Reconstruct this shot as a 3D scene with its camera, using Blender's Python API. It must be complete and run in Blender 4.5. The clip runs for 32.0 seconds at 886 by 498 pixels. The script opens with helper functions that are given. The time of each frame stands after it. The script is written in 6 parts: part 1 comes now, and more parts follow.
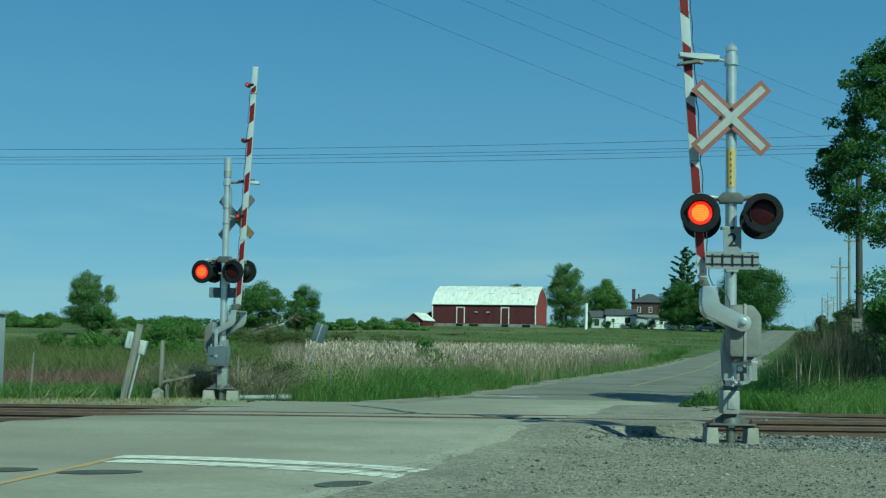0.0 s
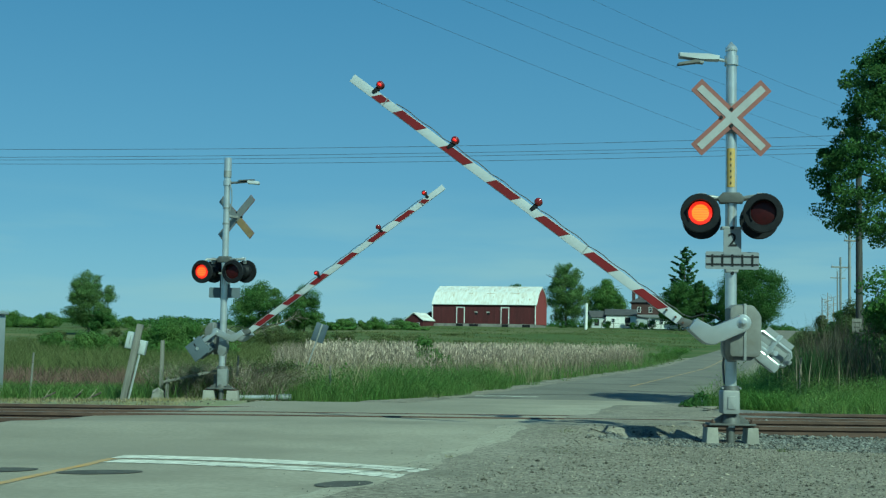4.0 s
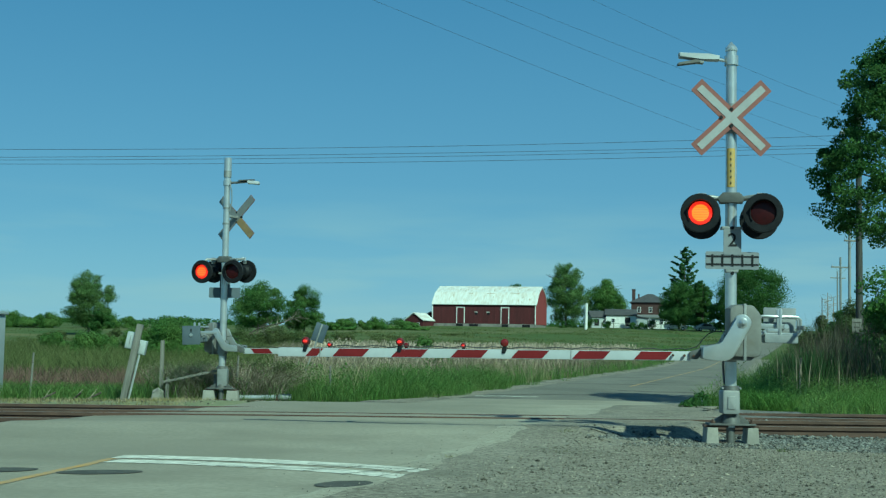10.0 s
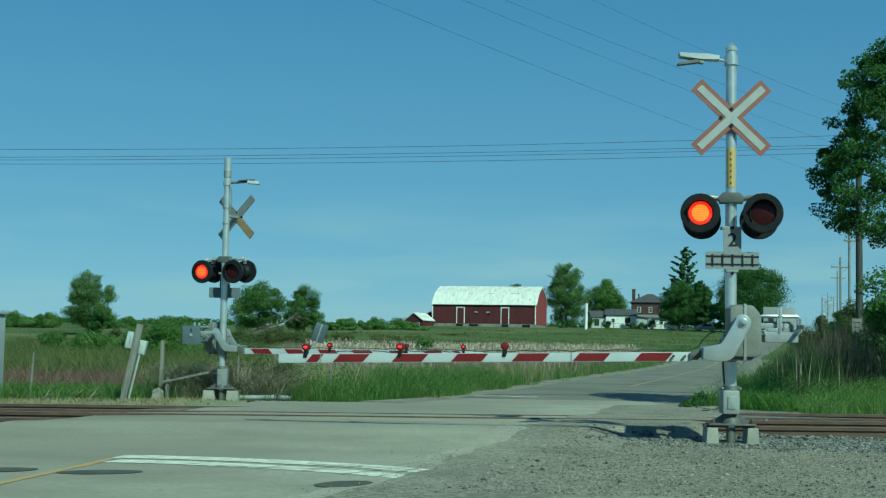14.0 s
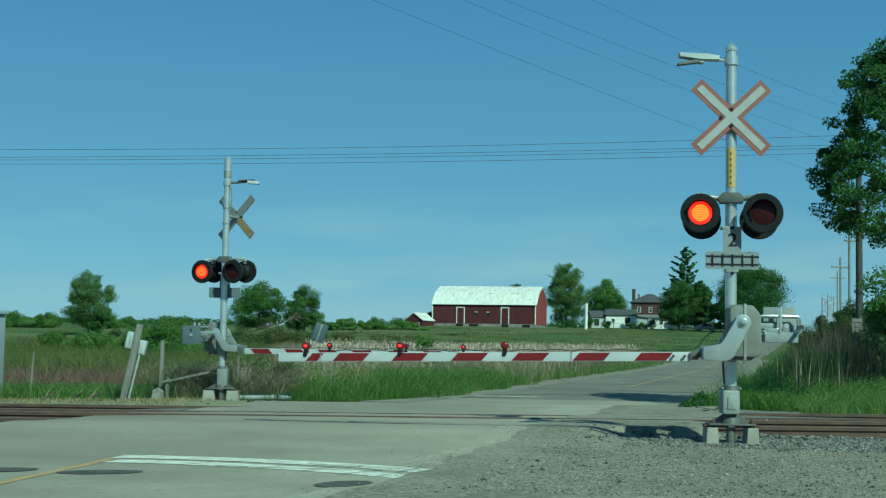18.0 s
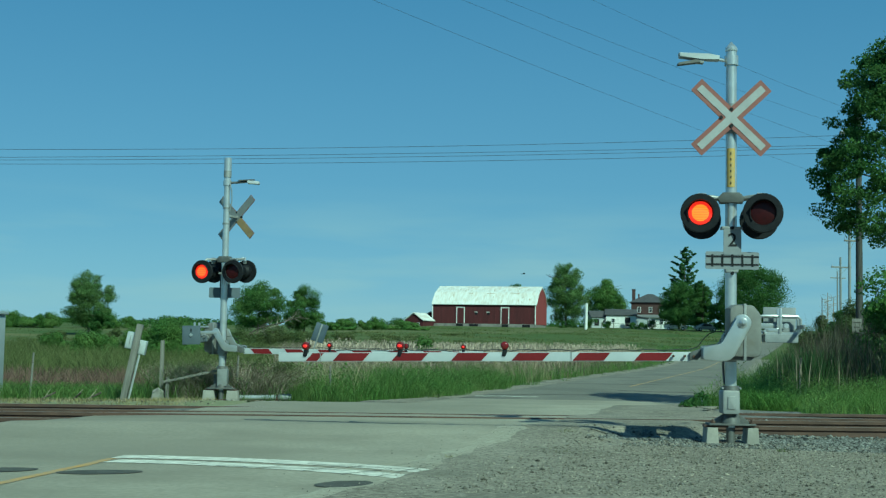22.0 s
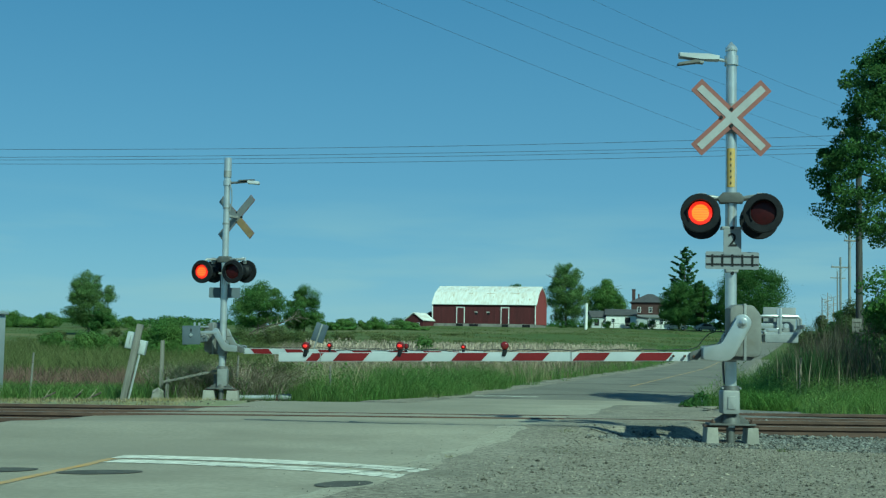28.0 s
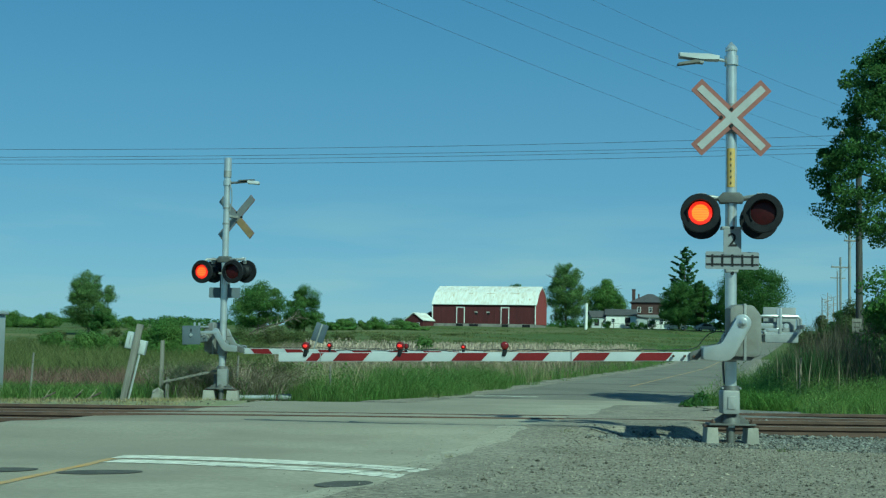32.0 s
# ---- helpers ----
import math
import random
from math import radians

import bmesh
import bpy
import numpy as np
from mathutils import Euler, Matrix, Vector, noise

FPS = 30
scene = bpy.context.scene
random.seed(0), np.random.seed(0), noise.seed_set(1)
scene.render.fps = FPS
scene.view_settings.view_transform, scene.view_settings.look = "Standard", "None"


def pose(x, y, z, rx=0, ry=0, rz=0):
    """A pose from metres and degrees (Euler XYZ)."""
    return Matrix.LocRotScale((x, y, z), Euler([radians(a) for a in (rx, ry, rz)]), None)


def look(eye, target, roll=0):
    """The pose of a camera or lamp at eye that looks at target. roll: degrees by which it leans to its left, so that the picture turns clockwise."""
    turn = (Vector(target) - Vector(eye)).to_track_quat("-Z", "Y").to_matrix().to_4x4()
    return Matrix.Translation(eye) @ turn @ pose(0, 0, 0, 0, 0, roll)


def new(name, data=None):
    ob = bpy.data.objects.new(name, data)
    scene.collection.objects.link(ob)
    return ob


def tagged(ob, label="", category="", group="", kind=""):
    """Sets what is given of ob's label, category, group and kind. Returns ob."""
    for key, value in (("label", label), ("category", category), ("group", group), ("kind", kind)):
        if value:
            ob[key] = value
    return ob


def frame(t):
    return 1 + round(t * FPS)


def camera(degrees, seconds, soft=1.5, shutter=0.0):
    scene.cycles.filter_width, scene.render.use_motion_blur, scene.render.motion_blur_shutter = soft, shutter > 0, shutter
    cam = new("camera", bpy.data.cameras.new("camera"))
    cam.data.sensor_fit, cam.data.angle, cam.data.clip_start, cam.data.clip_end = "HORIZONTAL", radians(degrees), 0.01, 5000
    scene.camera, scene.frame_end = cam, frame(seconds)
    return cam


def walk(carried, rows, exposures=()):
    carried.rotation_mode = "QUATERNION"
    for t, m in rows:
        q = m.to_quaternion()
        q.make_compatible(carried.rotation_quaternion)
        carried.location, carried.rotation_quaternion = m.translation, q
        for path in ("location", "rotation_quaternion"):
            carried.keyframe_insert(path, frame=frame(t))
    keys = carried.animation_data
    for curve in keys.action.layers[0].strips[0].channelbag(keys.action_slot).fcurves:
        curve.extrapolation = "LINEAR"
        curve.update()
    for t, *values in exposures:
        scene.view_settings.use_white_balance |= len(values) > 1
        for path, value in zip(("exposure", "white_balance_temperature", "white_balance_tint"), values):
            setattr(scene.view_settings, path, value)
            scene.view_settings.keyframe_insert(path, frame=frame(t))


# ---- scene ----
# ---------------------------------------------------------------- camera
cam = camera(37.83, 32.0, 1.28)
EYE = (0.0, 0.0, 1.2)
VIEW = look(EYE, (0.0, 10.0, 1.2 + 10 * math.tan(radians(4.13))), 1.03)
walk(cam, [(0.0, VIEW), (32.0, VIEW)], [(0.0, 0.0, 5000, -36), (32.0, 0.0, 5000, -36)])

# ---------------------------------------------------------------- sun and sky
SUN_FROM = Vector((0.63, -1.07, 1.0))
SUN_ELEV = math.asin(1.0 / SUN_FROM.length)
SUN_AZ = math.atan2(SUN_FROM.x, SUN_FROM.y)
sun = new("sun", bpy.data.lights.new("sun", "SUN"))
sun.data.energy, sun.data.angle, sun.data.color = 4.8, radians(0.53), (1.0, 0.92, 0.74)
sun.matrix_world = look(SUN_FROM * 50, (0, 0, 0))
world = bpy.data.worlds.new("sky")
scene.world = world
world.use_nodes = True
wn, wl = world.node_tree.nodes, world.node_tree.links
wn.clear()
sky = wn.new("ShaderNodeTexSky")
sky.sky_type, sky.sun_disc, sky.sun_elevation, sky.sun_rotation = "NISHITA", False, SUN_ELEV, SUN_AZ
sky.air_density, sky.dust_density, sky.ozone_density = 1.0, 0.15, 3.0
sky.altitude = 300
w_out, w_bg = wn.new("ShaderNodeOutputWorld"), wn.new("ShaderNodeBackground")
w_bg.inputs["Strength"].default_value = 0.062
# thin high cloud low over the far fields
w_tc, w_sep = wn.new("ShaderNodeTexCoord"), wn.new("ShaderNodeSeparateXYZ")
w_map, w_noise, w_ramp = wn.new("ShaderNodeMapping"), wn.new("ShaderNodeTexNoise"), wn.new("ShaderNodeValToRGB")
w_map.inputs["Scale"].default_value = (3.0, 3.0, 22.0)
w_noise.inputs["Scale"].default_value, w_noise.inputs["Detail"].default_value = 1.6, 6.0
w_ramp.color_ramp.elements[0].position, w_ramp.color_ramp.elements[1].position = 0.44, 0.66
w_low, w_mul, w_mix = wn.new("ShaderNodeMapRange"), wn.new("ShaderNodeMath"), wn.new("ShaderNodeMix")
w_low.inputs["From Min"].default_value, w_low.inputs["From Max"].default_value = 0.05, 0.12
w_low.inputs["To Min"].default_value, w_low.inputs["To Max"].default_value = 0.60, 0.0
w_mul.operation, w_mix.data_type = "MULTIPLY", "RGBA"
wl.new(w_tc.outputs["Generated"], w_map.inputs["Vector"])
wl.new(w_tc.outputs["Generated"], w_sep.inputs["Vector"])
wl.new(w_map.outputs["Vector"], w_noise.inputs["Vector"])
wl.new(w_noise.outputs["Fac"], w_ramp.inputs["Fac"])
wl.new(w_sep.outputs["Z"], w_low.inputs["Value"])
wl.new(w_ramp.outputs["Color"], w_mul.inputs[0])
wl.new(w_low.outputs["Result"], w_mul.inputs[1])
wl.new(w_mul.outputs["Value"], w_mix.inputs["Factor"])
# summer haze: evens the sky's blue from the zenith to the skyline
w_grad, w_haze = wn.new("ShaderNodeValToRGB"), wn.new("ShaderNodeMix")
w_haze.data_type, w_haze.inputs["Factor"].default_value = "RGBA", 0.72
w_grad.color_ramp.elements[0].position, w_grad.color_ramp.elements[0].color = 0.0, (5.2, 7.1, 9.9, 1)
w_grad.color_ramp.elements[1].position, w_grad.color_ramp.elements[1].color = 1.0, (1.3, 2.7, 5.3, 1)
w_stop = w_grad.color_ramp.elements.new(0.27)
w_stop.color = (2.15, 4.05, 7.3, 1)
w_stop = w_grad.color_ramp.elements.new(0.10)
w_stop.color = (3.5, 5.5, 8.6, 1)
wl.new(w_sep.outputs["Z"], w_grad.inputs["Fac"])
wl.new(sky.outputs["Color"], w_haze.inputs["A"])
wl.new(w_grad.outputs["Color"], w_haze.inputs["B"])
wl.new(w_haze.outputs["Result"], w_mix.inputs["A"])
w_mix.inputs["B"].default_value = (7.0, 8.0, 8.5, 1.0)
wl.new(w_mix.outputs["Result"], w_bg.inputs["Color"])
wl.new(w_bg.outputs["Background"], w_out.inputs["Surface"])


# ---------------------------------------------------------------- materials
def material(name, a, b=None, scale=4.0, rough=0.6, metal=0.0, bump=0.0, bump_scale=60.0, island=0.0,
             fine=None, mid=None, stain=None, stain_scale=0.8, leaf=0.0, detail=6.0, stretch=(1, 1, 1), spec=0.5, lo=0.35, hi=0.65, dusty=None):
    """Two colours mixed by noise at real size, with fine grain, stains, relief and random tone per piece."""
    m = bpy.data.materials.new(name)
    m.use_nodes = True
    n, l = m.node_tree.nodes, m.node_tree.links
    p = n["Principled BSDF"]
    p.inputs["Roughness"].default_value, p.inputs["Metallic"].default_value = rough, metal
    p.inputs["Specular IOR Level"].default_value = spec
    b = b or tuple(c * 0.75 for c in a)
    tc, mp = n.new("ShaderNodeTexCoord"), n.new("ShaderNodeMapping")
    mp.inputs["Scale"].default_value = stretch
    l.new(tc.outputs["Object"], mp.inputs["Vector"])

    def noise_node(s, d=detail):
        q = n.new("ShaderNodeTexNoise")
        q.inputs["Scale"].default_value, q.inputs["Detail"].default_value = s, d
        l.new(mp.outputs["Vector"], q.inputs["Vector"])
        return q

    def mix(fac, x, y, mode="MIX"):
        q = n.new("ShaderNodeMix")
        q.data_type, q.blend_type = "RGBA", mode
        for sock, v in ((q.inputs["Factor"], fac), (q.inputs["A"], x), (q.inputs["B"], y)):
            if isinstance(v, (int, float)):
                sock.default_value = v
            elif isinstance(v, tuple):
                sock.default_value = (*v[:3], 1.0)
            else:
                l.new(v, sock)
        return q.outputs["Result"]

    def ranged(value, a0, a1, b0, b1):
        q = n.new("ShaderNodeMapRange")
        for k, v in (("From Min", a0), ("From Max", a1), ("To Min", b0), ("To Max", b1)):
            q.inputs[k].default_value = v
        l.new(value, q.inputs["Value"])
        return q.outputs["Result"]

    col = mix(ranged(noise_node(scale).outputs["Fac"], lo, hi, 0, 1), a, b)
    if dusty:
        # gravel dust carried over the lane from the shoulder, in drifts along the road
        sx = n.new("ShaderNodeVectorMath")
        sx.operation, sx.inputs[1].default_value = "DOT_PRODUCT", (0.965, -0.2606, 0.0)
        l.new(tc.outputs["Object"], sx.inputs[0])
        drift = n.new("ShaderNodeMath")
        drift.operation = "ADD"
        l.new(sx.outputs["Value"], drift.inputs[0])
        l.new(ranged(noise_node(0.7, 6).outputs["Fac"], 0.3, 0.7, 5.6, 7.2), drift.inputs[1])
        col = mix(ranged(drift.outputs["Value"], 0.2, 3.4, 0, 0.75), col, dusty)
    if fine:
        col = mix(ranged(noise_node(fine[0], 3).outputs["Fac"], 0.35, 0.68, 0, fine[2]), col, fine[1])
    if mid:
        col = mix(ranged(noise_node(mid[0], 5).outputs["Fac"], 0.42, 0.66, 0, mid[2]), col, mid[1])
    if stain:
        col = mix(ranged(noise_node(stain_scale, 8).outputs["Fac"], 0.50, 0.72, 0, 0.85), col, stain)
    if island:
        g = n.new("ShaderNodeNewGeometry")
        shade = ranged(g.outputs["Random Per Island"], 0, 1, 1 - island, 1 + island)
        hs = n.new("ShaderNodeHueSaturation")
        l.new(shade, hs.inputs["Value"])
        l.new(col, hs.inputs["Color"])
        col = hs.outputs["Color"]
    l.new(col, p.inputs["Base Color"])
    if bump:
        bp = n.new("ShaderNodeBump")
        bp.inputs["Strength"].default_value, bp.inputs["Distance"].default_value = min(1.0, bump), 0.02
        l.new(noise_node(bump_scale, 4).outputs["Fac"], bp.inputs["Height"])
        l.new(bp.outputs["Normal"], p.inputs["Normal"])
    if leaf:
        tr, ms = n.new("ShaderNodeBsdfTranslucent"), n.new("ShaderNodeMixShader")
        l.new(col, tr.inputs["Color"])
        ms.inputs["Fac"].default_value = leaf
        l.new(p.outputs["BSDF"], ms.inputs[1])
        l.new(tr.outputs["BSDF"], ms.inputs[2])
        l.new(ms.outputs["Shader"], n["Material Output"].inputs["Surface"])
    return m


def glowing(name, colour, strength, ribs=0.0):
    m = bpy.data.materials.new(name)
    m.use_nodes = True
    n, l = m.node_tree.nodes, m.node_tree.links
    p = n["Principled BSDF"]
    p.inputs["Base Color"].default_value = (0.3, 0.01, 0.005, 1)
    p.inputs["Emission Color"].default_value = (*colour, 1)
    p.inputs["Emission Strength"].default_value = strength
    if ribs:
        tc, wv, mr = n.new("ShaderNodeTexCoord"), n.new("ShaderNodeTexWave"), n.new("ShaderNodeMapRange")
        wv.bands_direction, wv.inputs["Scale"].default_value = "Z", ribs
        wv.inputs["Distortion"].default_value = 0.6
        mr.inputs["To Min"].default_value, mr.inputs["To Max"].default_value = strength * 0.6, strength * 1.3
        l.new(tc.outputs["Object"], wv.inputs["Vector"])
        l.new(wv.outputs["Fac"], mr.inputs["Value"])
        l.new(mr.outputs["Result"], p.inputs["Emission Strength"])
    return m


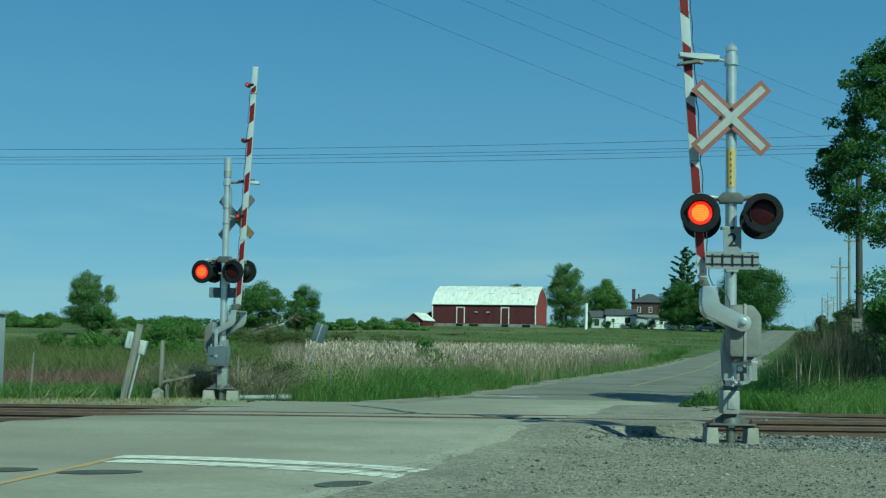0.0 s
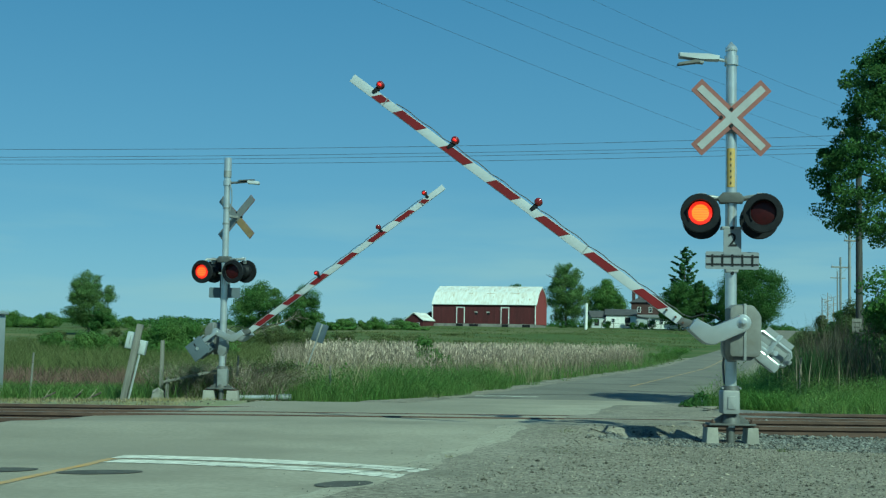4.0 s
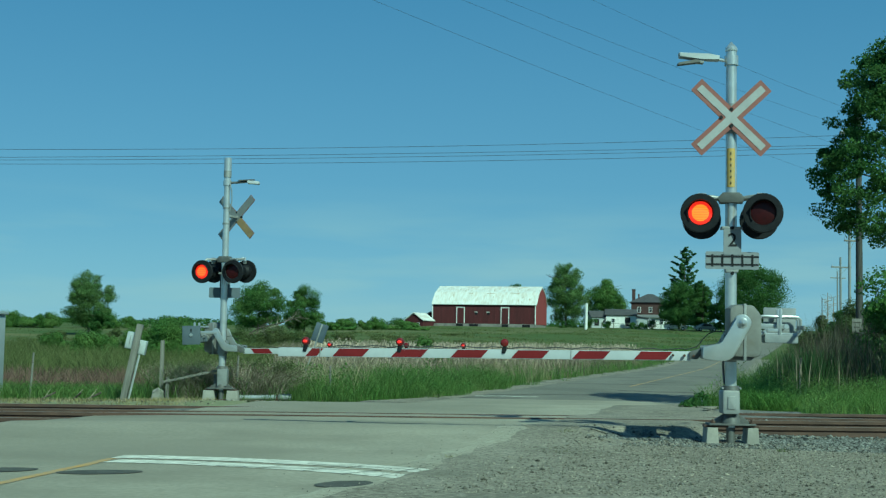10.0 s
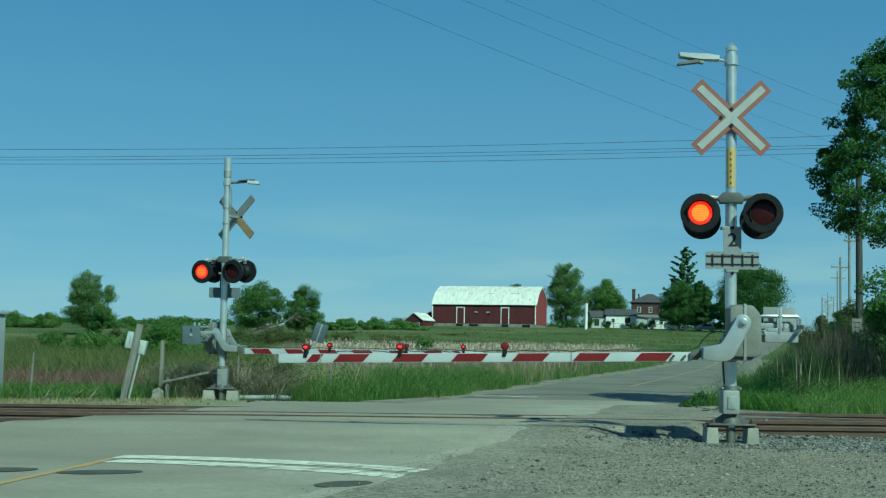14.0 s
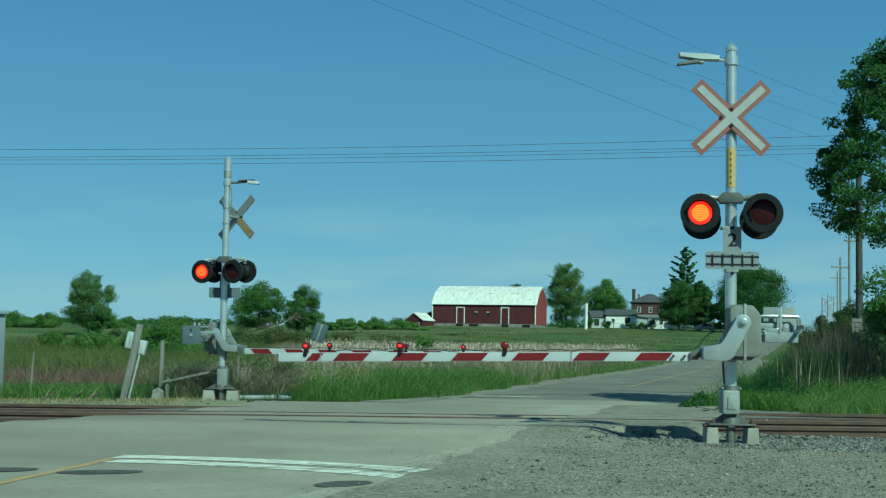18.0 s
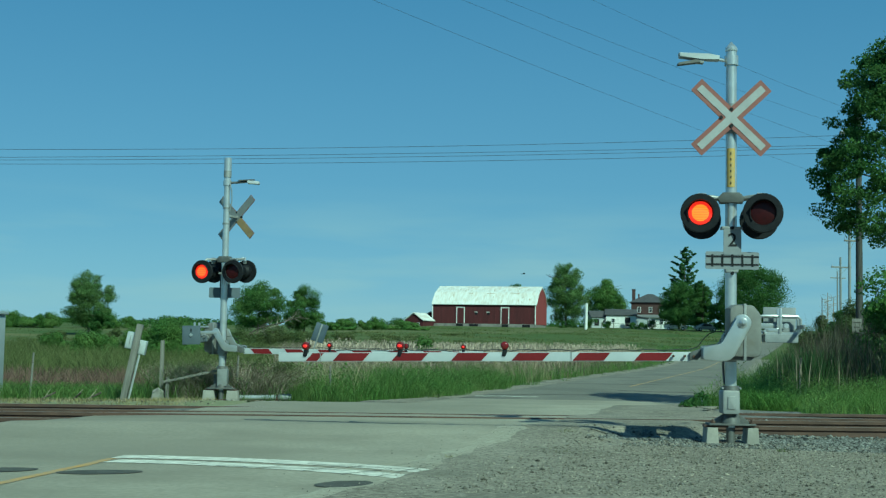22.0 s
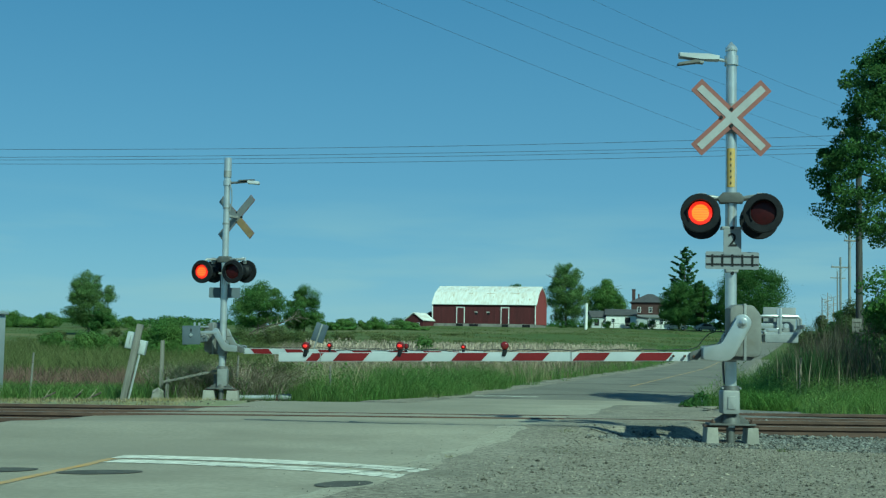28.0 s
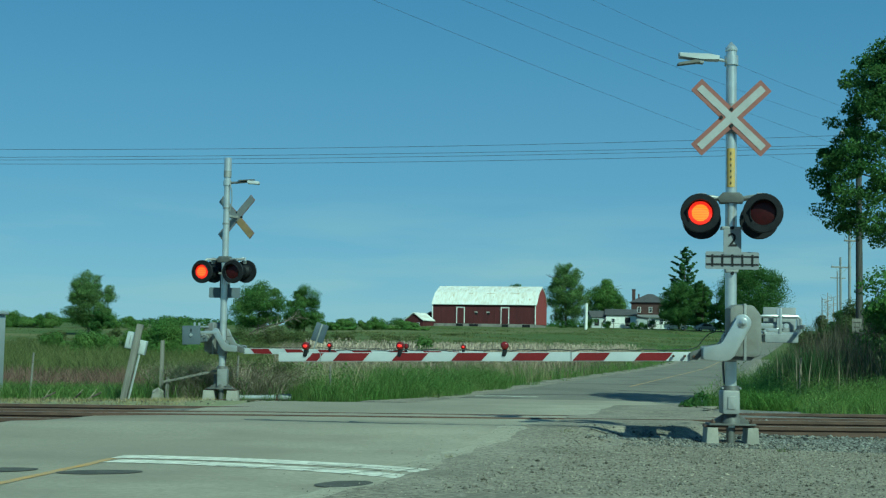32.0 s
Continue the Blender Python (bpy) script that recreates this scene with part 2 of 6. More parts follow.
M = {
    "asphalt": material("worn_asphalt", (0.262, 0.238, 0.185), (0.352, 0.318, 0.248), 0.30, 0.95, bump=0.5, bump_scale=80,
                        fine=(34, (0.180, 0.163, 0.126), 0.45), mid=(1.1, (0.215, 0.195, 0.151), 0.60), stain=(0.262, 0.238, 0.185), stain_scale=0.35, stretch=(0.6, 0.8, 1), spec=0.2, dusty=(0.47, 0.427, 0.333)),
    "dust": material("gravel_dusted_asphalt", (0.440, 0.400, 0.312), (0.365, 0.332, 0.258), 2.5, 0.95, bump=0.9, bump_scale=60,
                     fine=(30, (0.19, 0.172, 0.133), 0.65), mid=(10, (0.50, 0.457, 0.362), 0.4), spec=0.15),
    "asphalt_old": material("older_dark_asphalt", (0.190, 0.177, 0.146), (0.235, 0.218, 0.180), 0.4, 0.95, bump=0.6, bump_scale=90,
                            fine=(60, (0.11, 0.104, 0.086), 0.5), mid=(3, (0.235, 0.218, 0.178), 0.35), stain=(0.125, 0.118, 0.098), stain_scale=0.3, spec=0.2),
    # Tar of the sealed cracks; also paints the soft shadows on the near road.
    "tar": material("tar_and_shadow_patch", (0.070, 0.068, 0.060), (0.105, 0.10, 0.088), 5, 0.9, bump=0.4, bump_scale=120, spec=0.2),
    "gravel": material("grey_gravel", (0.240, 0.212, 0.166), (0.335, 0.298, 0.236), 0.55, 0.95, bump=1.0, bump_scale=50,
                       fine=(40, (0.080, 0.072, 0.056), 0.75), mid=(15, (0.45, 0.405, 0.325), 0.50), stain=(0.165, 0.150, 0.118), stain_scale=0.8, spec=0.15),
    "stone": material("crushed_stone", (0.300, 0.268, 0.214), (0.130, 0.118, 0.095), 8, 0.9, island=0.78, bump=0.3, spec=0.2),
    "ballast": material("ballast_stone", (0.090, 0.090, 0.083), (0.190, 0.186, 0.168), 8, 0.9, island=0.85, bump=0.4, spec=0.2),
    "soil": material("meadow_soil", (0.068, 0.110, 0.030), (0.096, 0.124, 0.040), 0.10, 1.0, bump=0.2, bump_scale=3,
                     fine=(1.6, (0.050, 0.076, 0.022), 0.8), mid=(0.22, (0.150, 0.150, 0.066), 0.7), stain=(0.175, 0.160, 0.082), stain_scale=0.06, stretch=(0.5, 1, 1), spec=0.1),
    "dry": material("dry_trackside_soil", (0.26, 0.245, 0.135), (0.185, 0.20, 0.092), 2.0, 0.95, bump=0.7, bump_scale=40,
                    fine=(20, (0.15, 0.15, 0.085), 0.5)),
    "white_line": material("worn_white_road_paint", (0.80, 0.765, 0.66), (0.70, 0.67, 0.58), 5, 0.8, fine=(11, (0.40, 0.375, 0.31), 0.75), bump=0.3, stain=(0.46, 0.43, 0.352), stain_scale=4.0, spec=0.2),
    "yellow_line": material("worn_yellow_road_paint", (0.52, 0.30, 0.085), (0.42, 0.27, 0.11), 4, 0.8, fine=(22, (0.30, 0.26, 0.19), 0.6), stain=(0.30, 0.265, 0.20), stain_scale=1.2, spec=0.2),
    "rust": material("rusted_rail_steel", (0.092, 0.055, 0.039), (0.055, 0.034, 0.026), 9, 0.8, metal=0.1, bump=0.3, bump_scale=90, stretch=(0.3, 1, 1)),
    "railtop": material("worn_rail_head", (0.34, 0.27, 0.205), (0.26, 0.20, 0.15), 6, 0.5, metal=0.4, stretch=(0.2, 1, 1)),
    "tie": material("weathered_tie_wood", (0.085, 0.070, 0.055), (0.13, 0.115, 0.095), 6, 0.95, bump=0.6, bump_scale=50),
    "galv": material("galvanised_steel", (0.60, 0.615, 0.62), (0.50, 0.515, 0.52), 5, 0.30, metal=0.6, fine=(12, (0.42, 0.43, 0.435), 0.3), bump=0.02),
    "galv_dull": material("dull_galvanised_steel", (0.29, 0.30, 0.295), (0.24, 0.245, 0.242), 5, 0.5, metal=0.3, fine=(14, (0.19, 0.19, 0.185), 0.3), bump=0.04),
    "cast_grey": material("weathered_grey_casting", (0.205, 0.205, 0.195), (0.160, 0.160, 0.150), 4, 0.6, metal=0.1, fine=(18, (0.125, 0.120, 0.108), 0.4), stain=(0.150, 0.138, 0.115), stain_scale=5.0, bump=0.08),
    "alu": material("silver_paint", (0.50, 0.515, 0.52), (0.43, 0.445, 0.45), 4, 0.30, metal=0.55, fine=(14, (0.41, 0.42, 0.425), 0.25), bump=0.02),
    "black": material("black_signal_paint", (0.006, 0.007, 0.009), (0.012, 0.013, 0.016), 8, 0.6, fine=(30, (0.02, 0.02, 0.022), 0.4), spec=0.2),
    "lens": material("dark_red_lens", (0.020, 0.003, 0.004), (0.032, 0.004, 0.005), 14, 0.35, spec=0.2),
    # White signs greyed in colour to hold the shade below the lamps.
    "sign_grey": material("shaded_white_sign", (0.205, 0.22, 0.24), (0.18, 0.193, 0.21), 4, 0.6, fine=(16, (0.15, 0.16, 0.172), 0.3)),
    "steel_dark": material("dark_cast_steel", (0.13, 0.135, 0.13), (0.09, 0.092, 0.09), 6, 0.6, metal=0.2, fine=(16, (0.07, 0.06, 0.05), 0.4), bump=0.05),
    "arm_white": material("white_arm_sheet", (0.46, 0.482, 0.50), (0.41, 0.43, 0.447), 3, 0.5, fine=(16, (0.35, 0.365, 0.38), 0.25), spec=0.3),
    "arm_red": material("red_arm_sheet", (0.150, 0.009, 0.013), (0.120, 0.008, 0.010), 3, 0.5, fine=(24, (0.11, 0.007, 0.009), 0.3), spec=0.3),
    "sign_face": material("weathered_white_sign_face", (0.345, 0.352, 0.355), (0.295, 0.300, 0.305), 6, 0.6, fine=(40, (0.24, 0.245, 0.245), 0.35)),
    "sign_red": material("faded_red_border", (0.205, 0.068, 0.056), (0.165, 0.059, 0.050), 5, 0.55, fine=(30, (0.19, 0.07, 0.052), 0.4)),
    "yellow": material("yellow_marker_band", (0.55, 0.35, 0.06), (0.42, 0.30, 0.09), 7, 0.6, fine=(24, (0.30, 0.26, 0.15), 0.6)),
    "concrete": material("weathered_concrete", (0.34, 0.325, 0.285), (0.28, 0.27, 0.235), 5, 0.95, bump=0.12, bump_scale=60, fine=(30, (0.22, 0.21, 0.185), 0.4), stain=(0.21, 0.20, 0.175), stain_scale=3.0),
    "wood": material("grey_weathered_wood", (0.235, 0.228, 0.205), (0.15, 0.145, 0.128), 3, 0.9, bump=0.5, bump_scale=40, stretch=(6, 6, 0.6), spec=0.2),
    "barn_red": material("faded_red_barn_boards", (0.088, 0.025, 0.029), (0.058, 0.021, 0.024), 0.9, 0.9, bump=0.5, bump_scale=8, stretch=(3, 3, 0.3),
                         fine=(5, (0.055, 0.018, 0.021), 0.5), spec=0.2),
    # Gable red brightened to stand for sunlight on the barn's end.
    "gable_sunlit": material("sunlit_red_gable_boards", (0.23, 0.055, 0.056), (0.19, 0.046, 0.048), 0.9, 0.9, bump=0.4, bump_scale=8, stretch=(3, 3, 0.3), spec=0.2),
    "barn_roof": material("galvanised_barn_roof", (0.76, 0.76, 0.72), (0.68, 0.68, 0.64), 0.6, 0.6, metal=0.1, mid=(1.1, (0.42, 0.30, 0.18), 0.38), stretch=(2.2, 0.6, 0.6), spec=0.3),
    "rust_tin": material("rusted_roof_sheet", (0.36, 0.265, 0.165), (0.46, 0.37, 0.26), 1.5, 0.8, fine=(9, (0.28, 0.19, 0.11), 0.5)),
    "trim": material("white_painted_wood", (0.74, 0.74, 0.72), (0.62, 0.62, 0.60), 2, 0.6),
    "field_stone": material("field_stone_wall", (0.22, 0.21, 0.19), (0.13, 0.125, 0.12), 1.5, 0.95, bump=0.6, bump_scale=4),
    # Brick colour darkened to include the tree's shade on the farmhouse.
    "brick": material("shaded_red_brick", (0.056, 0.027, 0.025), (0.042, 0.022, 0.021), 1.2, 0.9, fine=(8, (0.075, 0.050, 0.045), 0.3)),
    "roof_dark": material("dark_shingles", (0.050, 0.050, 0.055), (0.075, 0.072, 0.075), 1.4, 0.9),
    "glass": material("dark_window_glass", (0.03, 0.035, 0.04), (0.05, 0.055, 0.06), 1, 0.08),
    "bark": material("grey_bark", (0.115, 0.095, 0.075), (0.07, 0.058, 0.046), 6, 0.95, bump=0.8, bump_scale=22, stretch=(4, 4, 0.6)),
    "leaf_dark": material("dark_foliage", (0.068, 0.134, 0.037), (0.104, 0.172, 0.050), 0.8, 0.8, island=0.30, leaf=0.45, spec=0.08),
    "leaf_mid": material("fresh_foliage", (0.112, 0.200, 0.050), (0.165, 0.245, 0.070), 0.35, 0.8, island=0.30, leaf=0.45, spec=0.08),
    "leaf_field": material("field_tree_foliage", (0.086, 0.160, 0.044), (0.138, 0.212, 0.062), 0.45, 0.8, island=0.34, leaf=0.45, spec=0.08),
    "leaf_grey": material("grey_green_foliage", (0.126, 0.206, 0.066), (0.172, 0.240, 0.086), 0.4, 0.8, island=0.30, leaf=0.45, spec=0.08),
    "leaf_spruce": material("spruce_needles", (0.060, 0.118, 0.044), (0.082, 0.145, 0.052), 0.6, 0.75, island=0.3, leaf=0.3, spec=0.1),
    "grass": material("green_grass_blades", (0.118, 0.202, 0.048), (0.182, 0.245, 0.080), 0.6, 0.8, island=0.42, leaf=0.50, spec=0.06),
    "grass_lush": material("lush_grass_blades", (0.148, 0.246, 0.056), (0.215, 0.290, 0.090), 0.5, 0.8, island=0.42, leaf=0.52, spec=0.06),
    "grass_dull": material("dull_meadow_grass", (0.118, 0.146, 0.050), (0.172, 0.180, 0.076), 0.12, 0.8, island=0.35, leaf=0.42, spec=0.06),
    "grass_yellow": material("yellowing_short_grass", (0.30, 0.262, 0.125), (0.218, 0.210, 0.105), 0.5, 0.85, island=0.35, leaf=0.35, spec=0.06),
    "straw": material("dead_straw", (0.40, 0.33, 0.215), (0.29, 0.24, 0.16), 0.5, 0.85, island=0.4, leaf=0.25, spec=0.1),
    "cattail": material("dead_cattail_stalks", (0.330, 0.272, 0.205), (0.215, 0.180, 0.136), 0.4, 0.85, island=0.55, leaf=0.25, spec=0.08),
    "fluff": material("cattail_fluff", (0.50, 0.415, 0.325), (0.36, 0.295, 0.225), 0.6, 0.95, island=0.4, leaf=0.2, spec=0.05),
    "brush": material("brown_green_brush", (0.078, 0.112, 0.044), (0.118, 0.128, 0.060), 0.7, 0.85, island=0.4, leaf=0.4, spec=0.06),
    "pink_weed": material("dead_reddish_weeds", (0.225, 0.145, 0.118), (0.160, 0.118, 0.086), 0.5, 0.9, island=0.4, leaf=0.3, spec=0.06),
    "leaf_olive": material("olive_scrub", (0.118, 0.148, 0.056), (0.155, 0.168, 0.074), 0.4, 0.85, island=0.3, leaf=0.4, spec=0.06),
    "pole_wood": material("dark_creosoted_pole", (0.085, 0.082, 0.075), (0.055, 0.053, 0.049), 3, 0.9, bump=0.5, bump_scale=40, stretch=(6, 6, 0.6), spec=0.2),
    # Sunlight on the far crossbuck's back, put into a tan colour.
    "tan_board": material("sunlit_tan_patch", (0.33, 0.235, 0.105), (0.25, 0.185, 0.095), 5, 0.7, fine=(16, (0.19, 0.15, 0.09), 0.4)),
    # Shoots' green lowered to carry the shade inside the dense stand.
    "reed_green": material("shaded_reed_shoots", (0.058, 0.100, 0.040), (0.092, 0.128, 0.058), 0.7, 0.85, island=0.5, leaf=0.3, spec=0.06),
    "pole_grey": material("sun_bleached_pole", (0.265, 0.272, 0.268), (0.20, 0.205, 0.20), 2, 0.9, bump=0.4, bump_scale=30, stretch=(6, 6, 0.5), spec=0.2),
    "reed": material("dead_brown_reed", (0.085, 0.071, 0.053), (0.160, 0.136, 0.102), 0.7, 0.85, island=0.75, leaf=0.25, spec=0.08),
    "twig": material("grey_dead_twigs", (0.345, 0.295, 0.225), (0.205, 0.172, 0.128), 2, 0.9, island=0.5, spec=0.1),
    "cable": material("black_cable", (0.03, 0.03, 0.032), (0.045, 0.045, 0.045), 4, 0.6),
    "wire": material("dark_overhead_wire", (0.035, 0.05, 0.06), (0.045, 0.06, 0.07), 4, 0.7),
    "sign_back": material("grey_sign_back", (0.075, 0.10, 0.13), (0.06, 0.08, 0.105), 4, 0.55, metal=0.2),
    "grey_box": material("grey_painted_metal", (0.42, 0.45, 0.46), (0.36, 0.39, 0.40), 3, 0.5, fine=(30, (0.3, 0.31, 0.31), 0.3)),
    "weight_light": material("pale_weathered_iron", (0.275, 0.29, 0.30), (0.22, 0.232, 0.24), 4, 0.6, fine=(14, (0.18, 0.185, 0.185), 0.35), bump=0.05),
    "weight_grey": material("blue_grey_paint", (0.115, 0.14, 0.165), (0.095, 0.116, 0.137), 4, 0.6, fine=(14, (0.08, 0.097, 0.115), 0.3)),
    "bird": material("dark_plumage", (0.03, 0.028, 0.026), (0.05, 0.045, 0.04), 20, 0.8),
    "car": material("silver_car_paint", (0.45, 0.47, 0.5), (0.40, 0.42, 0.45), 1, 0.25, metal=0.4),
    "glow": glowing("lit_signal_lamp", (1.0, 0.150, 0.008), 1.9, 15.0),
    "glow_far": glowing("lit_far_lamp", (1.0, 0.10, 0.012), 1.6, 7.0),
    "glow_rim": glowing("lit_lens_rim", (1.0, 0.012, 0.006), 1.0),
    "glow_small": glowing("lit_arm_lamp", (1.0, 0.006, 0.010), 1.0),
    "lens_small": material("red_arm_lens", (0.16, 0.012, 0.014), (0.11, 0.010, 0.010), 20, 0.15),
}


# ---------------------------------------------------------------- mesh helpers
def finish(bm, name, mat, angle=35):
    bmesh.ops.recalc_face_normals(bm, faces=bm.faces)
    for f in bm.faces:
        f.smooth = True
    for e in bm.edges:
        e.smooth = len(e.link_faces) == 2 and e.calc_face_angle(0.0) < radians(angle)
    me = bpy.data.meshes.new(name)
    bm.to_mesh(me)
    bm.free()
    me.materials.append(M[mat])
    return me


def part(name, bm, mat, parent, label="", at=None):
    ob = new(name, finish(bm, name, mat) if isinstance(bm, bmesh.types.BMesh) else bm)
    ob.parent = parent
    if at is not None:
        ob.matrix_basis = at
    if label:
        tagged(ob, label)
    return ob


def thing(name, m, label, category, group="", kind=""):
    ob = new(name)
    ob.empty_display_size = 0.2
    ob.matrix_basis = m
    return tagged(ob, label, category, group, kind)


def solid(name, bm, mat, label="", category="", group="", kind="", at=None):
    ob = new(name, finish(bm, name, mat) if isinstance(bm, bmesh.types.BMesh) else bm)
    if at is not None:
        ob.matrix_basis = at
    return tagged(ob, label, category, group, kind)


def box(c, s, bev=0.0, turn=None, bm=None):
    bm = bm or bmesh.new()
    m = Matrix.Translation(c) @ (turn.to_4x4() if turn else Matrix()) @ Matrix.Diagonal((*s, 1))
    made = bmesh.ops.create_cube(bm, size=1, matrix=m)["verts"]
    if bev:
        edges = list({e for v in made for e in v.link_edges})
        bmesh.ops.bevel(bm, geom=edges, offset=bev, segments=2, affect="EDGES", profile=0.6)
    return bm


def tube(p0, p1, r0, r1=None, seg=12, bm=None, caps=True):
    bm = bm or bmesh.new()
    p0, p1 = Vector(p0), Vector(p1)
    d = p1 - p0
    m = Matrix.Translation((p0 + p1) / 2) @ d.to_track_quat("Z", "Y").to_matrix().to_4x4()
    bmesh.ops.create_cone(bm, cap_ends=caps, segments=seg, radius1=r0, radius2=r0 if r1 is None else r1, depth=d.length, matrix=m)
    return bm


def path_tube(pts, r, seg=8, bm=None):
    """A bent round bar along the points, in one piece."""
    bm = bm or bmesh.new()
    pts = [Vector(p) for p in pts]
    rings, side = [], None
    for i, p in enumerate(pts):
        d = (pts[min(i + 1, len(pts) - 1)] - pts[max(i - 1, 0)]).normalized()
        if side is None:
            side = d.orthogonal().normalized()
        side = (side - d * side.dot(d)).normalized()
        up = d.cross(side)
        rings.append([bm.verts.new(p + (side * math.cos(6.2832 * k / seg) + up * math.sin(6.2832 * k / seg)) * r) for k in range(seg)])
    for a, b in zip(rings, rings[1:]):
        for k in range(seg):
            bm.faces.new((a[k], a[(k + 1) % seg], b[(k + 1) % seg], b[k]))
    bm.faces.new(rings[0][::-1])
    bm.faces.new(rings[-1])
    return bm


def ball(c, r, bm=None, seg=14, squash=(1, 1, 1)):
    bm = bm or bmesh.new()
    bmesh.ops.create_uvsphere(bm, u_segments=seg, v_segments=seg // 2, radius=r, matrix=Matrix.Translation(c) @ Matrix.Diagonal((*squash, 1)))
    return bm


def prism(outline, y0, y1, bev=0.0, bm=None):
    """An outline in x and z, given thickness from y0 to y1."""
    bm = bm or bmesh.new()
    a = [bm.verts.new((x, y0, z)) for x, z in outline]
    b = [bm.verts.new((x, y1, z)) for x, z in outline]
    n = len(outline)
    faces = [bm.faces.new(a), bm.faces.new(b[::-1])]
    faces += [bm.faces.new((a[i], b[i], b[(i + 1) % n], a[(i + 1) % n])) for i in range(n)]
    if bev:
        edges = list({e for f in faces[:2] for e in f.edges})
        bmesh.ops.bevel(bm, geom=edges, offset=bev, segments=2, affect="EDGES", profile=0.6)
    return bm


def rounded(x0, x1, z0, z1, r, n=4):
    out = []
    for cx, cz, a in ((x1 - r, z1 - r, 0), (x0 + r, z1 - r, 90), (x0 + r, z0 + r, 180), (x1 - r, z0 + r, 270)):
        out += [(cx + r * math.cos(radians(a + 90 * i / n)), cz + r * math.sin(radians(a + 90 * i / n))) for i in range(n + 1)]
    return out


def ring(profile, seg=28, bm=None):
    """A turned shape about the y axis: profile of (radius, y)."""
    bm = bm or bmesh.new()
    rows = []
    for r, y in profile:
        if r < 1e-5:
            rows.append([bm.verts.new((0, y, 0))])
        else:
            rows.append([bm.verts.new((r * math.cos(2 * math.pi * i / seg), y, r * math.sin(2 * math.pi * i / seg))) for i in range(seg)])
    for p, q in zip(rows, rows[1:]):
        for i in range(seg):
            j = (i + 1) % seg
            f = [p[i % len(p)], p[j % len(p)], q[j % len(q)], q[i % len(q)]]
            f = list(dict.fromkeys(f))
            if len(f) > 2:
                bm.faces.new(f)
    return bm


def fast_mesh(name, verts, tris, mat):
    me = bpy.data.meshes.new(name)
    verts, tris = np.asarray(verts, np.float32), np.asarray(tris, np.int32)
    me.vertices.add(len(verts))
    me.vertices.foreach_set("co", verts.ravel())
    me.loops.add(tris.size)
    me.loops.foreach_set("vertex_index", tris.ravel())
    me.polygons.add(len(tris))
    me.polygons.foreach_set("loop_start", np.arange(0, tris.size, 3, dtype=np.int32))
    me.update(calc_edges=True)
    me.validate()
    me.materials.append(M[mat])
    return me


# ---------------------------------------------------------------- lie of the land
TRACK = radians(5.8)
RAIL_S = (0.0, 1.5, 3.6, 5.1)


def smooth(a, b, v):
    t = np.clip((v - a) / (b - a), 0, 1)
    return t * t * (3 - 2 * t)


def road_x(y):
    """The road's centre line."""
    return np.where(y < 110, -3.1 + (y - 13.0) * 0.27, 23.09 + (y - 110.0) * 0.297) + 0.9 * smooth(23.0, 33.0, y) - 0.5 * smooth(65.0, 120.0, y)


def track_s(x, y):
    """Distance across the tracks from the first rail."""
    return -math.sin(TRACK) * x + math.cos(TRACK) * (y - 18.25)


def height(x, y):
    x, y = np.asarray(x, float), np.asarray(y, float)
    s, u = track_s(x, y), (x - road_x(y)) * 0.965
    out = -0.05 + 0.05 * smooth(9.0, 4.5, np.abs(u)) - (0.03 + 0.05 * smooth(-2.0, -5.0, u)) * smooth(-1.2, -0.4, s) * smooth(7.0, 6.0, s)
    out = out - 0.13 * smooth(6.0, 10.0, s)
    out = out + np.where(s < 2.5, 0.108 * smooth(-4.5, -0.3, s) - 0.034 * smooth(0.1, 0.5, s), 0.074 - 0.064 * smooth(2.3, 3.4, s) + 0.020 * smooth(4.2, 4.8, s)) * smooth(0.0, -0.55, u - 5.55 + 1.25 * smooth(-0.62, -1.05, s) + 0.08 * np.sin(s * 9.0) * smooth(-0.2, -0.6, s)) * smooth(-4.0 - 0.2 * np.clip(s, -2, 6), -3.4 - 0.2 * np.clip(s, -2, 6), u) * smooth(12.0, 5.6, s)
    rise = (5.6 - 1.1 * smooth(10, -60, x)) * smooth(72, 322, y)
    rough = 0.05 * np.sin(x * 0.31 + 1.3) * np.sin(y * 0.23) * smooth(8, 16, s)
    fade = smooth(5.0, 9.0, np.abs(u))
    bank = -0.35 * smooth(3.6, 6.2, np.abs(u - 0.5)) * smooth(30, 36, y) * smooth(140, 100, y)
    pit = -0.10 * smooth(-2.05, -1.45, s) * smooth(-0.7, -1.1, s) * smooth(3.9, 4.5, u) * smooth(7.5, 5.8, u)
    ditch = -0.09 * smooth(-3.6, -4.5, u) * smooth(-2.6, -1.2, s) * smooth(1.6, 0.8, s)
    return out + rise + rough * fade + bank + pit + ditch


def sheet(name, us, vs, place, mat, lift=0.0):
    """A grid over two parameters, laid on the land."""
    U, V = np.meshgrid(us, vs)
    X, Y = place(U, V)
    Z = height(X, Y) + lift
    nu, nv = len(us), len(vs)
    idx = np.arange(nu * nv).reshape(nv, nu)
    a, b, c, d = idx[:-1, :-1].ravel(), idx[:-1, 1:].ravel(), idx[1:, 1:].ravel(), idx[1:, :-1].ravel()
    tris = np.concatenate([np.stack([a, b, c], 1), np.stack([a, c, d], 1)])
    me = fast_mesh(name, np.stack([X.ravel(), Y.ravel(), Z.ravel()], 1), tris, mat)
    me.shade_smooth()
    return me


def steps(*spans):
    out = [spans[0][0]]
    for a, b, d in spans:
        out += list(np.linspace(a, b, max(2, int(round(abs(b - a) / d)) + 1))[1:])
    return np.array(out)


